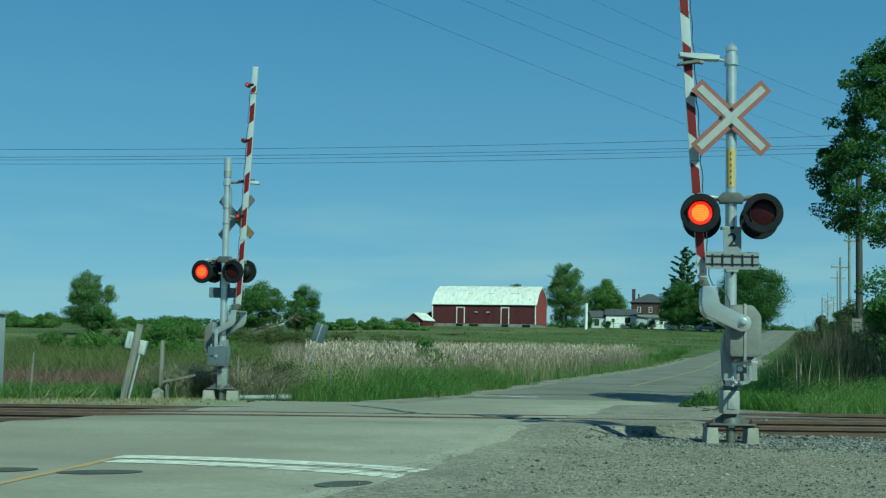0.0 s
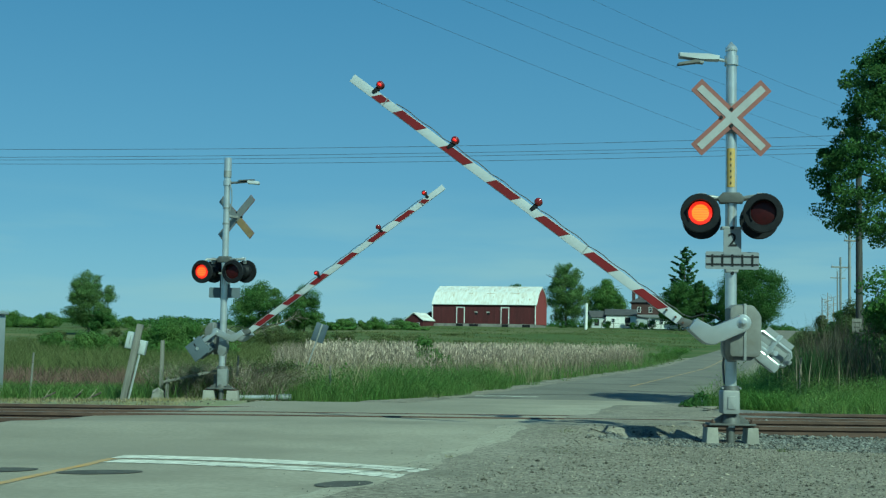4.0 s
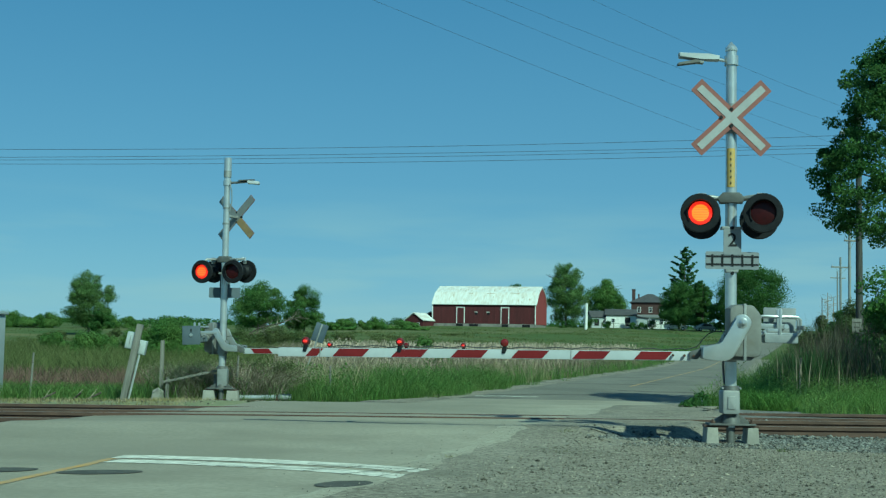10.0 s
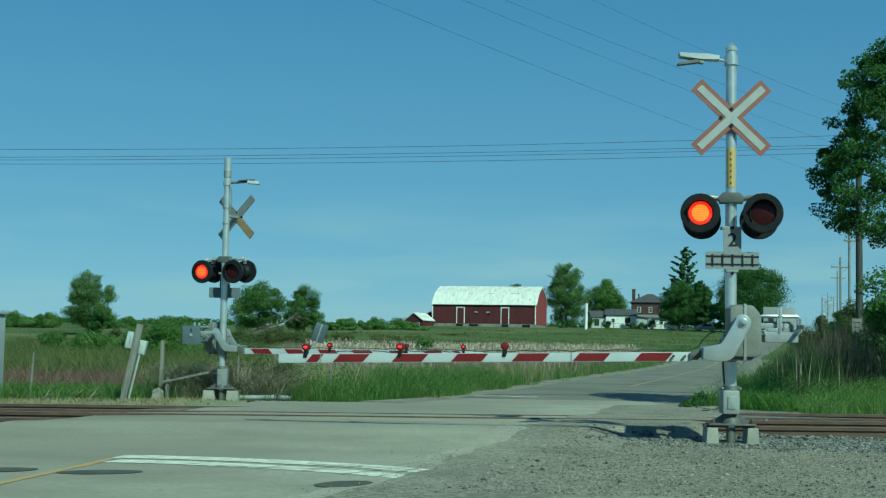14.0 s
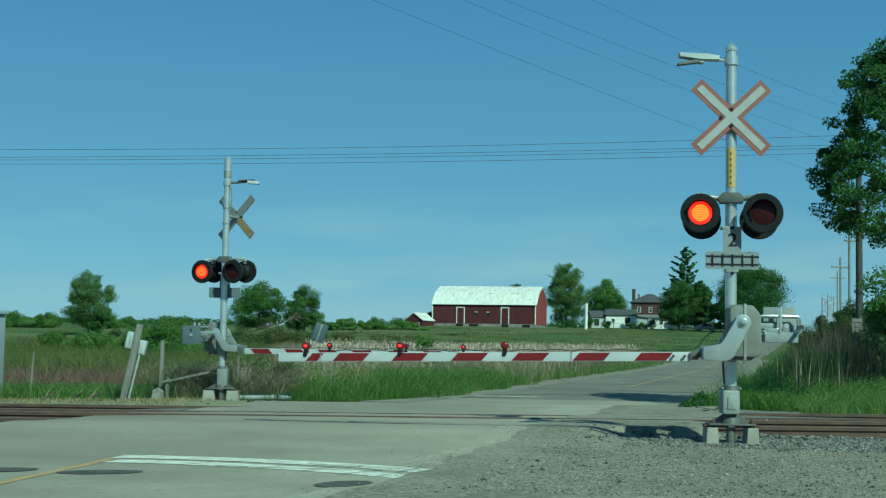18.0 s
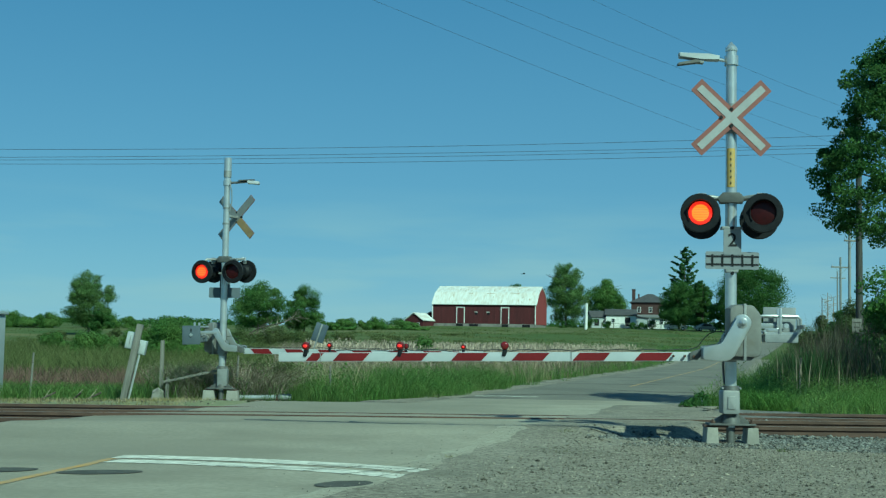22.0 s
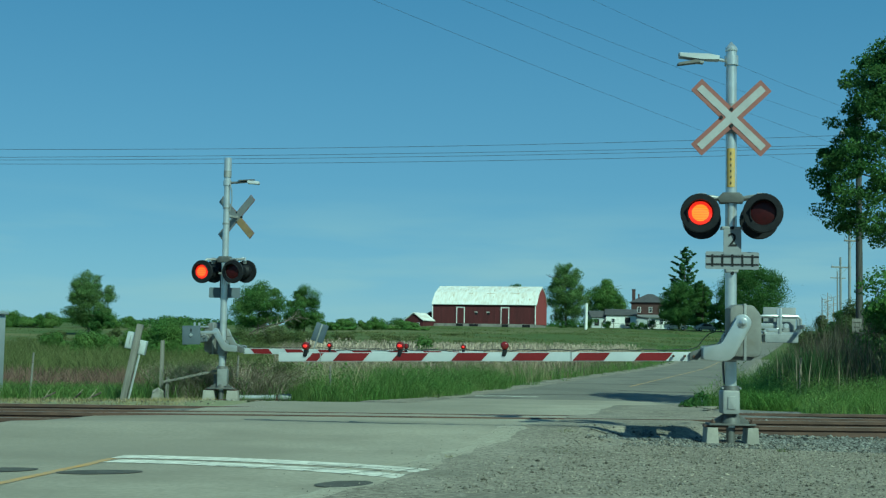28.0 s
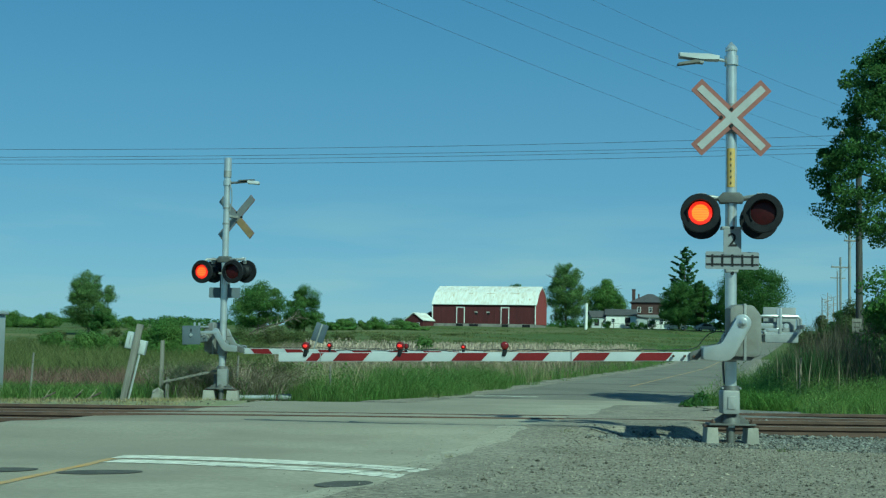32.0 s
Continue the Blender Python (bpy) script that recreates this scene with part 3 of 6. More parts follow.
gx = steps((-2500, -300, 220), (-300, -60, 20), (-60, -16, 3), (-16, 16, 0.3), (16, 60, 2), (60, 300, 20), (300, 2500, 220))
gy = steps((-400, -40, 60), (-40, 6, 3), (6, 36, 0.3), (36, 130, 2), (130, 400, 8), (400, 3200, 200))
solid("ground", sheet("ground", gx, gy, lambda u, v: (u, v), "soil", -0.03), "ground", "rough green meadow rising to a low hill", "ground", kind="structure")


def beside_road(u, v):
    return road_x(v) + u / 0.965, v


def on_road(u, v):
    """The asphalt narrows beyond the crossing."""
    left = -3.55 + 1.2 * smooth(24.0, 31.0, v)
    return beside_road(left + (u + 3.55) / 6.9 * (3.35 - left), v)


solid("road", sheet("road", steps((-3.55, 3.35, 0.35)), steps((-25, 6, 1.5), (6, 31.0, 0.2)), on_road, "asphalt", 0.012),
      "", "grey worn asphalt country road over the crossing", "road", kind="structure")
solid("road", sheet("road", steps((-3.55, 3.35, 0.35)), steps((31.0, 36, 0.2), (36, 130, 2), (130, 420, 6)), on_road, "asphalt_old", 0.012),
      "", "older darker asphalt road leading up to the farm", "road", kind="structure")


def along_track(u, v):
    """u metres along the tracks, v metres across them."""
    return u * math.cos(TRACK) - v * math.sin(TRACK), 18.25 + u * math.sin(TRACK) + v * math.cos(TRACK)


def ragged(u, v, amount=0.25):
    return amount * (np.sin(v * 1.7) + 0.6 * np.sin(v * 4.1 + 1.0) + 0.3 * np.sin(v * 9.3 + 2.0))


solid("gravel_shoulder", sheet("gravel_shoulder", steps((3.05, 14.0, 0.35)), steps((-25, 6, 1.5), (6, 17.4, 0.05)),
      lambda u, v: beside_road(u + np.where(u < 3.1, ragged(u, v, 0.055), 0), v), "gravel", 0.020), "", "loose grey gravel shoulder beside the road", "gravel", kind="structure")
solid("gravel_dust", sheet("gravel_dust", steps((2.75, 3.6, 0.2)), steps((6, 17.6, 0.05)),
      lambda u, v: beside_road(u + np.where(u < 2.8, ragged(u, v + 0.7, 0.05), 0), v), "dust", 0.016), "", "dusty gravel-strewn edge of the asphalt", "gravel", kind="structure")
solid("gravel_apron", sheet("gravel_apron", steps((3.0, 5.3, 0.2)), steps((17.2, 27.6, 0.2)),
      lambda u, v: beside_road(u + np.where(u < 3.1, ragged(u, v, 0.055), 0) + np.where(u > 4.9, ragged(u, v * 1.3, 0.16) - 0.8 * smooth(22.5, 27.6, v), 0), v), "gravel", 0.023), "", "packed gravel apron beside the rails", "gravel", kind="structure")
for side, a, b in (("right", 3.0, 4.5), ("left", -3.0, -2.1)):
    solid("gravel_edge", sheet("gravel_edge", steps((a, b, 0.3)), steps((27.3, 110, 0.5)),
          lambda u, v: beside_road(u + np.where((u > 4.4) | (u < -2.9) | ((u > 2.9) & (u < 3.1)), ragged(u, v, 0.15), 0), v), "gravel", 0.018), "", "narrow gravel edge of the country road", "gravel", kind="structure")
solid("gravel_verge", sheet("gravel_verge", steps((-14.0, -3.2, 0.4)), steps((-25, 6, 1.5), (6, 17.0, 0.25)),
      beside_road, "gravel", 0.006), "", "grey gravel verge beside the road", "gravel", kind="structure")
solid("track_bed", sheet("track_bed", steps((-60, -8, 2), (-8, 9, 0.3), (9, 60, 2)), steps((-1.3, 6.6, 0.25)), along_track, "ballast", -0.005),
      "", "ballast bed of crushed grey stone under the rails", "track bed", kind="structure")
solid("trackside_strip", sheet("trackside_strip", steps((-60, -8, 2), (-8, -3.0, 0.4)), steps((5.6, 9.6, 0.25)),
      lambda u, v: along_track(u, v + np.where(v > 9.4, 0.35 * np.sin(u * 2.1), 0)), "dry", 0.01),
      "", "strip of dry bare soil along the tracks", "bare soil", kind="structure")


# ---------------------------------------------------------------- road paint and patches
def paint(name, u0, u1, v0, v1, mat, label, skew=0.0, nu=4, nv=4, wob=0.0, lift=0.0165, bend=0.0):
    def place(u, v):
        vv = v + skew * (u - u0) + bend * u * u
        return beside_road(u + wob * np.sin(v * 9.0), vv + wob * np.sin(u * 3.0))
    return solid(name, sheet(name, np.linspace(u0, u1, nu), np.linspace(v0, v1, nv), place, mat, lift), "", label, "road marking", kind="structure")


solid("centre_line", sheet("centre_line", np.linspace(-0.02, 0.07, 4), np.linspace(-20, 12.70, 90),
      lambda u, v: beside_road(u + 0.118 * np.maximum(0, 12.6 - v) - 0.06 * smooth(12.3, 12.9, v) + 0.012 * np.sin(v * 9.0), v), "yellow_line", 0.0165), "", "worn yellow centre line on the road", "road marking", kind="structure")
paint("centre_line", 0.44, 0.51, 42.0, 330, "yellow_line", "worn yellow centre line on the road", nv=120, wob=0.01)
for u0, u1, a, b, bend in ((-0.06, 3.21, 12.76, 13.10, -0.092), (0.12, 3.17, 12.30, 12.62, -0.102)):
    paint("stop_line", u0, u1, a, b, "white_line", "worn white double stop line across the lane", nu=28, wob=0.012, bend=bend)


# flat dark patch painted in place of a soft cast shadow
def blob_patch(u, v, ru, rv, seed):
    rnd = random.Random(seed)
    k = [(rnd.uniform(0.7, 1.15), rnd.uniform(0.7, 1.15)) for _ in range(22)]
    bm = bmesh.new()
    ring_v = []
    for i in range(22):
        a = 2 * math.pi * i / 22
        x, y = beside_road(u + ru * math.cos(a) * (0.92 + 0.08 * k[i][0]), v + 0.18 * ru * math.cos(a) + rv * math.sin(a) * (0.85 + 0.15 * k[i][1]))
        ring_v.append(bm.verts.new((x, y, float(height(x, y)) + 0.0178)))
    bm.faces.new(ring_v)
    solid("painted_shadow", bm, "tar", "dark shadow painted on the worn asphalt", "tar patch", "tar patches on the road", kind="structure")


blob_patch(2.80, 10.82, 0.21, 0.27, 1)
blob_patch(0.54, 11.42, 0.33, 0.20, 2)
blob_patch(-0.34, 11.45, 0.30, 0.22, 3)


def seam(name, u0, v0, u1, v1, w, mat, label, lift=0.0145, wave=0.12):
    """A sealed crack or worn streak across the asphalt."""
    def place(u, v):
        k = (u - u0) / (u1 - u0)
        return beside_road(u, v0 + (v1 - v0) * k + v * w + wave * np.sin(k * 9.0 + u0))
    solid(name, sheet(name, np.linspace(u0, u1, 24), np.linspace(-0.5, 0.5, 2), place, mat, lift), "", label, "road crack", kind="structure")


for u0, v0, u1, v1, w in ((-2.0, 33.6, 0.6, 34.6, 0.30), (-2.2, 31.2, -0.8, 31.6, 0.18), (0.6, 38.0, 3.0, 37.2, 0.35), (-1.8, 44.0, 2.6, 45.0, 0.40)):
    seam("sealed_crack", u0, v0, u1, v1, w, "tar", "dark sealed crack across the worn asphalt")
for u0, v0, u1, v1, w in ((1.62, 12.00, 1.80, 12.40, 0.05), (2.10, 11.80, 2.24, 12.25, 0.06), (2.52, 11.60, 2.74, 12.05, 0.08), (2.86, 11.42, 2.98, 12.00, 0.08), (2.35, 12.22, 2.50, 12.62, 0.05), (2.90, 11.92, 3.05, 12.42, 0.08), (0.9, 12.25, 1.02, 12.52, 0.03), (1.2, 12.16, 2.4, 11.98, 0.018), (1.9, 12.50, 3.1, 12.08, 0.02)):
    seam("line_crack", u0, v0, u1, v1, w, "asphalt_old", "dark crack through the worn stop line", 0.0185, 0.02)
seam("worn_streak", -2.1, 32.6, -0.6, 32.5, 0.22, "white_line", "pale worn streak on the asphalt")


# ---------------------------------------------------------------- rails
def rail_mesh():
    half = [(0.0, 0.172), (0.028, 0.172), (0.037, 0.165), (0.038, 0.124), (0.034, 0.119), (0.009, 0.112), (0.008, 0.045), (0.014, 0.030), (0.070, 0.016), (0.072, 0.0)]
    outline = half + [(-x, z) for x, z in half[::-1] if x > 0]
    bm = bmesh.new()
    a = [bm.verts.new((-60, y, z)) for y, z in outline]
    b = [bm.verts.new((60, y, z)) for y, z in outline]
    n = len(outline)
    for i in range(n):
        bm.faces.new((a[i], b[i], b[(i + 1) % n], a[(i + 1) % n]))
    bm.faces.new(a)
    bm.faces.new(b[::-1])
    return bm


def build_track(first, top):
    x, y = along_track(0.0, first + 0.75)
    t = thing("railway_track", pose(x, y, top - 0.172, 0, 0, 5.8), "railway track with rusty steel rails on ballast", "track", "the two tracks", "structure")
    me = finish(rail_mesh(), "rail", "rust")
    me.materials.append(M["railtop"])
    for f in me.polygons:
        if f.normal.z > 0.8 and f.center.z > 0.15:
            f.material_index = 1
    for y in (-0.75, 0.75):
        part("rail", me, "rust", t, at=pose(0, y, 0))
    tie = finish(box((0, 0, -0.09), (0.22, 2.6, 0.16), 0.012), "tie", "tie")
    clip = finish(box((0, 0, 0.012), (0.18, 0.30, 0.024), 0.004), "tie_plate", "rust")
    for k in range(-40, 41):
        o = part("tie", tie, "tie", t, at=pose(k * 0.56, 0, 0.0))
        if abs(k) < 24:
            for y in (-0.75, 0.75):
                part("tie_plate", clip, "rust", o, at=pose(0, y, -0.02))


build_track(RAIL_S[0], 0.078)
build_track(RAIL_S[2], 0.006)


# ---------------------------------------------------------------- crossing signals
def blade(length, width, border):
    return prism(rounded(-length / 2, length / 2, -width / 2, width / 2, 0.012, 2), -0.006, 0.006)


def signal_lamp(parent, m, lit_key, glow="glow", name="signal_lamp"):
    """A lamp that looks along -y, posed by m: round black background, long hood, lens, and the glowing plate inside it."""
    bm = ring([(0.0, 0.17), (0.09, 0.165), (0.135, 0.12), (0.15, 0.03), (0.238, 0.03), (0.246, 0.024), (0.246, -0.006), (0.238, -0.012), (0.16, -0.012), (0.150, 0.0), (0.150, 0.03), (0.0, 0.03)], 32)
    lamp = part(name, bm, "black", parent, "round black signal lamp with a hood", m)
    hb = bmesh.new()
    n, r, rows = 18, 0.158, []
    for i in range(n + 1):
        a = radians(-38 + 256 * i / n)
        deep = 0.03 + 0.085 * max(0.0, math.sin(a)) ** 0.7
        c, s = math.cos(a), math.sin(a)
        rows.append([hb.verts.new(q) for q in ((r * c, -0.012, r * s), (r * c * 1.02, -deep, r * s * 1.02), ((r + 0.004) * c * 1.02, -deep, (r + 0.004) * s * 1.02), ((r + 0.006) * c, -0.012, (r + 0.006) * s))])
    for p, q in zip(rows, rows[1:]):
        for k in range(4):
            hb.faces.new((p[k], p[(k + 1) % 4], q[(k + 1) % 4], q[k]))
    part("hood", hb, "black", lamp)
    part("lens", ring([(0.149, 0.012), (0.149, -0.004), (0.11, -0.012), (0.0, -0.018)], 28), "lens", lamp, "dark red glass lens")
    if lit_key:
        me = finish(ring([(0.148, 0.004), (0.146, -0.006), (0.106, -0.015), (0.0, -0.022)], 28), "lit_plate", glow)
        me.materials.append(M["glow_rim"])
        for f in me.polygons:
            if math.hypot(f.center.x, f.center.z) > 0.108:
                f.material_index = 1
        BLINK.append((part("lit_plate", me, glow, lamp, "glowing orange-red signal light"), lit_key, 0.012))
    part("clamp", box((0, 0.07, 0.20), (0.05, 0.07, 0.09), 0.01), "galv_dull", lamp)
    return lamp


BLINK = []


def signal_mast(m, top, light_side, far):
    t = thing("crossing_signal", m, "railway crossing signal on a galvanised mast, red lamps flashing" if not far else
              "railway crossing signal seen from behind beyond the tracks, red lamps flashing", "crossing signal", "the two crossing signals")
    part("mast", tube((0, 0, 0.25), (0, 0, top - 0.03), 0.072, 0.068, 20), "galv", t)
    if far:
        part("open_top", tube((0, 0, top - 0.30), (0, 0, top), 0.080, seg=18), "galv", t)
        for y in (-0.03, 0.03):
            part("top_slot", tube((-0.055, y - 0.05, top - 0.15), (-0.055, y - 0.02, top - 0.15), 0.02, seg=8), "black", t)
    else:
        part("finial", ring([(0.0, 0.0), (0.074, 0.0), (0.077, 0.012), (0.077, 0.045), (0.068, 0.055), (0.0, 0.13)], 16), "galv", t, at=pose(0, 0, top - 0.08, 90))
    part("lower_sleeve", tube((0, 0, -0.02), (0, 0, 0.30), 0.052, 0.052, 18), "steel_dark", t)
    # base
    part("junction_box", prism(rounded(-0.128, 0.080, 0.42 if not far else 0.34, 0.71, 0.025), -0.16, 0.10, 0.015), "galv_dull", t, "grey cast junction box")
    part("box_cover", prism(rounded(-0.070, 0.020, 0.48, 0.64, 0.012), -0.172, -0.155, 0.004), "galv_dull", t)
    part("box_collar", tube((0, 0, 0.705), (0, 0, 0.765), 0.112, 0.100, 18), "steel_dark", t, "dark clamp collar above the box")
    for x in (-0.10, 0.10):
        part("collar_bolt", tube((x * 1.1, -0.06, 0.735), (x * 1.1, 0.02, 0.735), 0.014, seg=6), "galv_dull", t)
    part("foot_flange", prism([(-0.29, 0.278), (0.29, 0.278), (0.29, 0.302), (-0.29, 0.302)], -0.13, 0.13, 0.006), "steel_dark", t, "flat cast foot flange")
    for x in (-1, 1):
        part("foot_web", prism([(0.06 * x, 0.30), (0.25 * x, 0.30), (0.24 * x, 0.315), (0.10 * x, 0.415), (0.06 * x, 0.42)][::x], -0.025, 0.025, 0.004), "steel_dark", t, "sloping web of the foot")
    part("foot_boss", ring([(0.0, 0.0), (0.125, 0.0), (0.115, 0.05), (0.085, 0.12), (0.0, 0.12)], 18), "steel_dark", t, at=pose(0, 0, 0.30, 90))
    for x in (-0.24, 0.24):
        part("anchor_bolt", tube((x, -0.09, 0.27), (x, -0.09, 0.35), 0.016, seg=6), "rust", t)
        part("anchor_nut", tube((x, -0.09, 0.302), (x, -0.09, 0.325), 0.032, seg=6), "rust", t)
    part("tie_bar", box((0, 0, 0.265), (0.68, 0.12, 0.03), 0.004), "rust", t, "rusty steel bar across the piers")
    part("low_bar", box((0, 0.05, 0.04), (0.62, 0.05, 0.05), 0.004), "rust", t)
    pw = 0.0 if not far else 0.045
    for x in (-0.25, 0.25):
        part("pier", prism([(x - 0.09 - pw, -0.08), (x + 0.09 + pw, -0.08), (x + 0.065 + pw, 0.25), (x - 0.065 - pw, 0.25)], -0.14, 0.14, 0.012), "concrete", t, "tapered concrete pier")
    # crossbuck
    cz = 4.122 if not far else 3.97
    so, cp = (0.112, pose(-0.025, 0, 0)) if not far else (0.34, pose(0, 0, 0, 0, 0, -30))
    cb = part("crossbuck", box((0, -so / 2 - 0.03, cz), (0.10, so - 0.06, 0.05), 0.004), "galv_dull", t, "red-bordered white crossbuck sign" if not far else "grey back of the crossbuck sign", cp)
    for k, a in enumerate((43.5, -43.5)):
        yy = -so - 0.0015 * k
        part("blade", blade(1.21, 0.200 if not far else 0.172, 0), "sign_red", cb, at=pose(0, yy, cz, 0, a, 0))
        part("blade_face", prism(rounded(-0.553, 0.553, -0.046, 0.046, 0.006, 2), -0.0115, -0.0055), "sign_face", cb, at=pose(0, yy, cz, 0, a, 0))
        part("blade_back", prism(rounded(-0.598, 0.598, -0.100 if not far else -0.080, 0.100 if not far else 0.080, 0.006, 2), 0.0062, 0.0085), "galv_dull", cb, at=pose(0, yy, cz, 0, a, 0))
        # tan patch painted where sun strikes the lower blade
        if far and k:
            part("sunlit_patch", prism(rounded(-0.598, -0.09, -0.076, 0.076, 0.006, 2), 0.0085, 0.0125), "tan_board", cb, "sunlit tan patch painted on the blade", pose(0, yy, cz, 0, a, 0))
    for x, z in ((0.0, 0.105), (0.0, -0.105), (-0.13, 0.0)):
        part("sign_bolt", tube((x, -so - 0.02, cz + z), (x, -so + 0.01, cz + z), 0.024, seg=8), "black", cb)
    for z in (cz - 0.17, cz + 0.17):
        part("band", tube((0, 0, z - 0.02), (0, 0, z + 0.02), 0.079, seg=18), "galv_dull", t)
    if not far:
        part("marker_band", tube((-0.006, -0.022, 3.25), (-0.006, -0.022, 3.74), 0.056, seg=20), "yellow", t, "scuffed yellow band")
        for k in range(6):
            part("marker_bar", box((-0.020, -0.0775, 3.30 + 0.075 * k), (0.014, 0.004, 0.03)), "black", t)
    else:
        part("sleeve_collar", tube((0, 0, top - 0.42), (0, 0, top - 0.28), 0.082, seg=18), "galv_dull", t)
    # floodlight bracket
    lz = top - 0.20 if not far else top - 0.54
    sx = light_side
    part("light_clamp", tube((0, 0, lz - 0.06), (0, 0, lz + 0.06), 0.088, seg=18), "galv", t)
    if far:
        part("bracket", tube((0.05 * sx, 0, lz), (0.46 * sx, 0, lz + 0.035), 0.026, 0.022, 10), "steel_dark", t)
        part("floodlight", prism(rounded(-0.13, 0.13, -0.030, 0.035, 0.022, 3), -0.075, 0.075, 0.01), "arm_white", t, "white floodlight head", pose(0.56 * sx, 0, lz + 0.015, 0, 4 * sx, 0))
        part("light_visor", prism([(0.24 * sx, lz + 0.045), (0.58 * sx, lz + 0.072), (0.58 * sx, lz + 0.086), (0.24 * sx, lz + 0.066)][::int(-sx)], -0.06, 0.06), "steel_dark", t)
        part("light_conduit", path_tube([(0.05 * sx, 0.06, lz - 0.02), (0.11 * sx, 0.07, lz - 0.16), (0.12 * sx, 0.07, lz - 0.40), (0.08 * sx, 0.07, lz - 0.62)], 0.012, 6), "galv_dull", t)
    else:
        part("bracket", tube((0.06 * sx, 0, lz), (0.30 * sx, 0, lz + 0.03), 0.022, 0.018, 10), "galv", t)
        part("floodlight", prism([(0.16 * sx, lz - 0.005), (0.40 * sx, lz + 0.005), (0.66 * sx, lz + 0.03), (0.67 * sx, lz + 0.085), (0.30 * sx, lz + 0.075), (0.16 * sx, lz + 0.055)][::int(-sx)], -0.07, 0.07, 0.01), "arm_white", t, "white floodlight head")
        part("lamp_socket", prism([(0.36 * sx, lz - 0.045), (0.47 * sx, lz - 0.035), (0.46 * sx, lz + 0.02), (0.34 * sx, lz + 0.02)][::int(-sx)], -0.05, 0.05, 0.006), "galv_dull", t)
        part("light_visor", prism([(0.40 * sx, lz - 0.03), (0.68 * sx, lz - 0.07), (0.68 * sx, lz - 0.045), (0.44 * sx, lz + 0.005)][::int(-sx)], -0.06, 0.06), "steel_dark", t)
    # lamps on their arm, turned towards the road
    az, lz = (3.11, 2.905) if not far else (3.03, 2.79)
    hy = pose(0, 0, 0, 0, 0, -11 if not far else -18)
    part("lamp_arm", path_tube([(-0.38, -0.20, az - 0.05), (-0.36, -0.14, az + 0.02), (-0.12, -0.02, az), (0.12, -0.02, az), (0.36, -0.14, az + 0.02), (0.38, -0.20, az - 0.05)], 0.028, 10), "galv_dull", t, at=hy)
    part("arm_saddle", prism([(-0.14, az - 0.06), (0.14, az - 0.06), (0.17, az), (0.10, az + 0.07), (-0.10, az + 0.07), (-0.17, az)], -0.11, 0.09, 0.012), "steel_dark", t, at=hy)
    part("rear_arm", path_tube([(-0.38, 0.20, az - 0.05), (-0.36, 0.14, az), (-0.12, 0.03, az), (0.12, 0.03, az), (0.36, 0.14, az), (0.38, 0.20, az - 0.05)], 0.024, 8), "galv_dull", t, at=hy)
    ys, yb = -0.25, 0.34
    signal_lamp(t, hy @ pose(-0.38, ys, lz), None if far else "A")
    signal_lamp(t, hy @ pose(0.38, ys, lz), None if far else "B")
    # pair that faces the other side of the crossing
    signal_lamp(t, hy @ pose(-0.36, yb, lz - 0.035, 0, 0, 180), "B" if far else None, "glow_far")
    signal_lamp(t, hy @ pose(0.36, yb, lz - 0.035, 0, 0, 180), "A" if far else None, "glow_far")
    # number and track plates, the near ones' white greyed for the lamps' shade
    s = part("number_sign", prism(rounded(-0.112, 0.112, 2.395, 2.72, 0.015, 2), -0.085, -0.078), "sign_grey" if not far else "weight_grey", t, "white sign with a black number 2" if not far else "grey back of a small sign")
    s2 = part("track_sign", prism(rounded(-0.335, 0.335, 2.215, 2.435, 0.02, 2), -0.079 + 0.001, -0.071), "sign_grey" if not far else "weight_grey", t, "white sign with a black track symbol" if not far else "grey back of a sign")
    if not far:
        cu = bpy.data.curves.new("digit", "FONT")
        cu.body, cu.size, cu.extrude, cu.align_x, cu.align_y, cu.offset = "2", 0.235, 0.002, "CENTER", "CENTER", 0.002
        tmp = bpy.data.objects.new("digit", cu)
        me = bpy.data.meshes.new_from_object(tmp)
        bpy.data.objects.remove(tmp)
        me.materials.append(M["black"])
        part("digit", me, "black", s, at=pose(0, -0.0885, 2.575, 90))
        for z in (2.375, 2.275):
            part("rail_bar", box((0, -0.082, z), (0.66, 0.006, 0.020)), "black", s2)
        for k in range(5):
            part("tie_bar_mark", box((-0.25 + 0.125 * k, -0.083, 2.325), (0.026, 0.006, 0.15)), "black", s2)
    part("sign_strap", box((0, -0.02, 2.20), (0.16, 0.11, 0.05), 0.01), "galv_dull", t)
    part("top_strap", box((0, -0.02, 2.735), (0.26, 0.12, 0.035), 0.008), "galv_dull", t)
    for z in (2.735, 2.165):
        part("strap_bolt", tube((0, -0.10, z), (0, -0.05, z), 0.022, seg=8), "black", t)
    for x in (-0.36, 0.36):
        part("lamp_clip", path_tube([(x - 0.05, -0.13, az - 0.03), (x - 0.04, -0.15, az + 0.045), (x + 0.04, -0.15, az + 0.045), (x + 0.05, -0.13, az - 0.03)], 0.016, 6), "galv", t, at=hy)
    # gate mechanism
    mx, my = (-0.005, pose(0, 0, 0, 0, 0, -2)) if not far else (0.17, pose(0, 0, -0.08, 0, 0, -13))
    hx = mx + 0.075
    hb = prism([(hx - 0.165, 1.16), (hx - 0.14, 1.125), (hx + 0.16, 1.125), (hx + 0.20, 1.145), (hx + 0.225, 1.19), (hx + 0.225, 1.61), (hx + 0.205, 1.66), (hx + 0.135, 1.745), (hx + 0.10, 1.762), (hx - 0.10, 1.762), (hx - 0.165, 1.72)], -0.45, -0.09, 0.042)
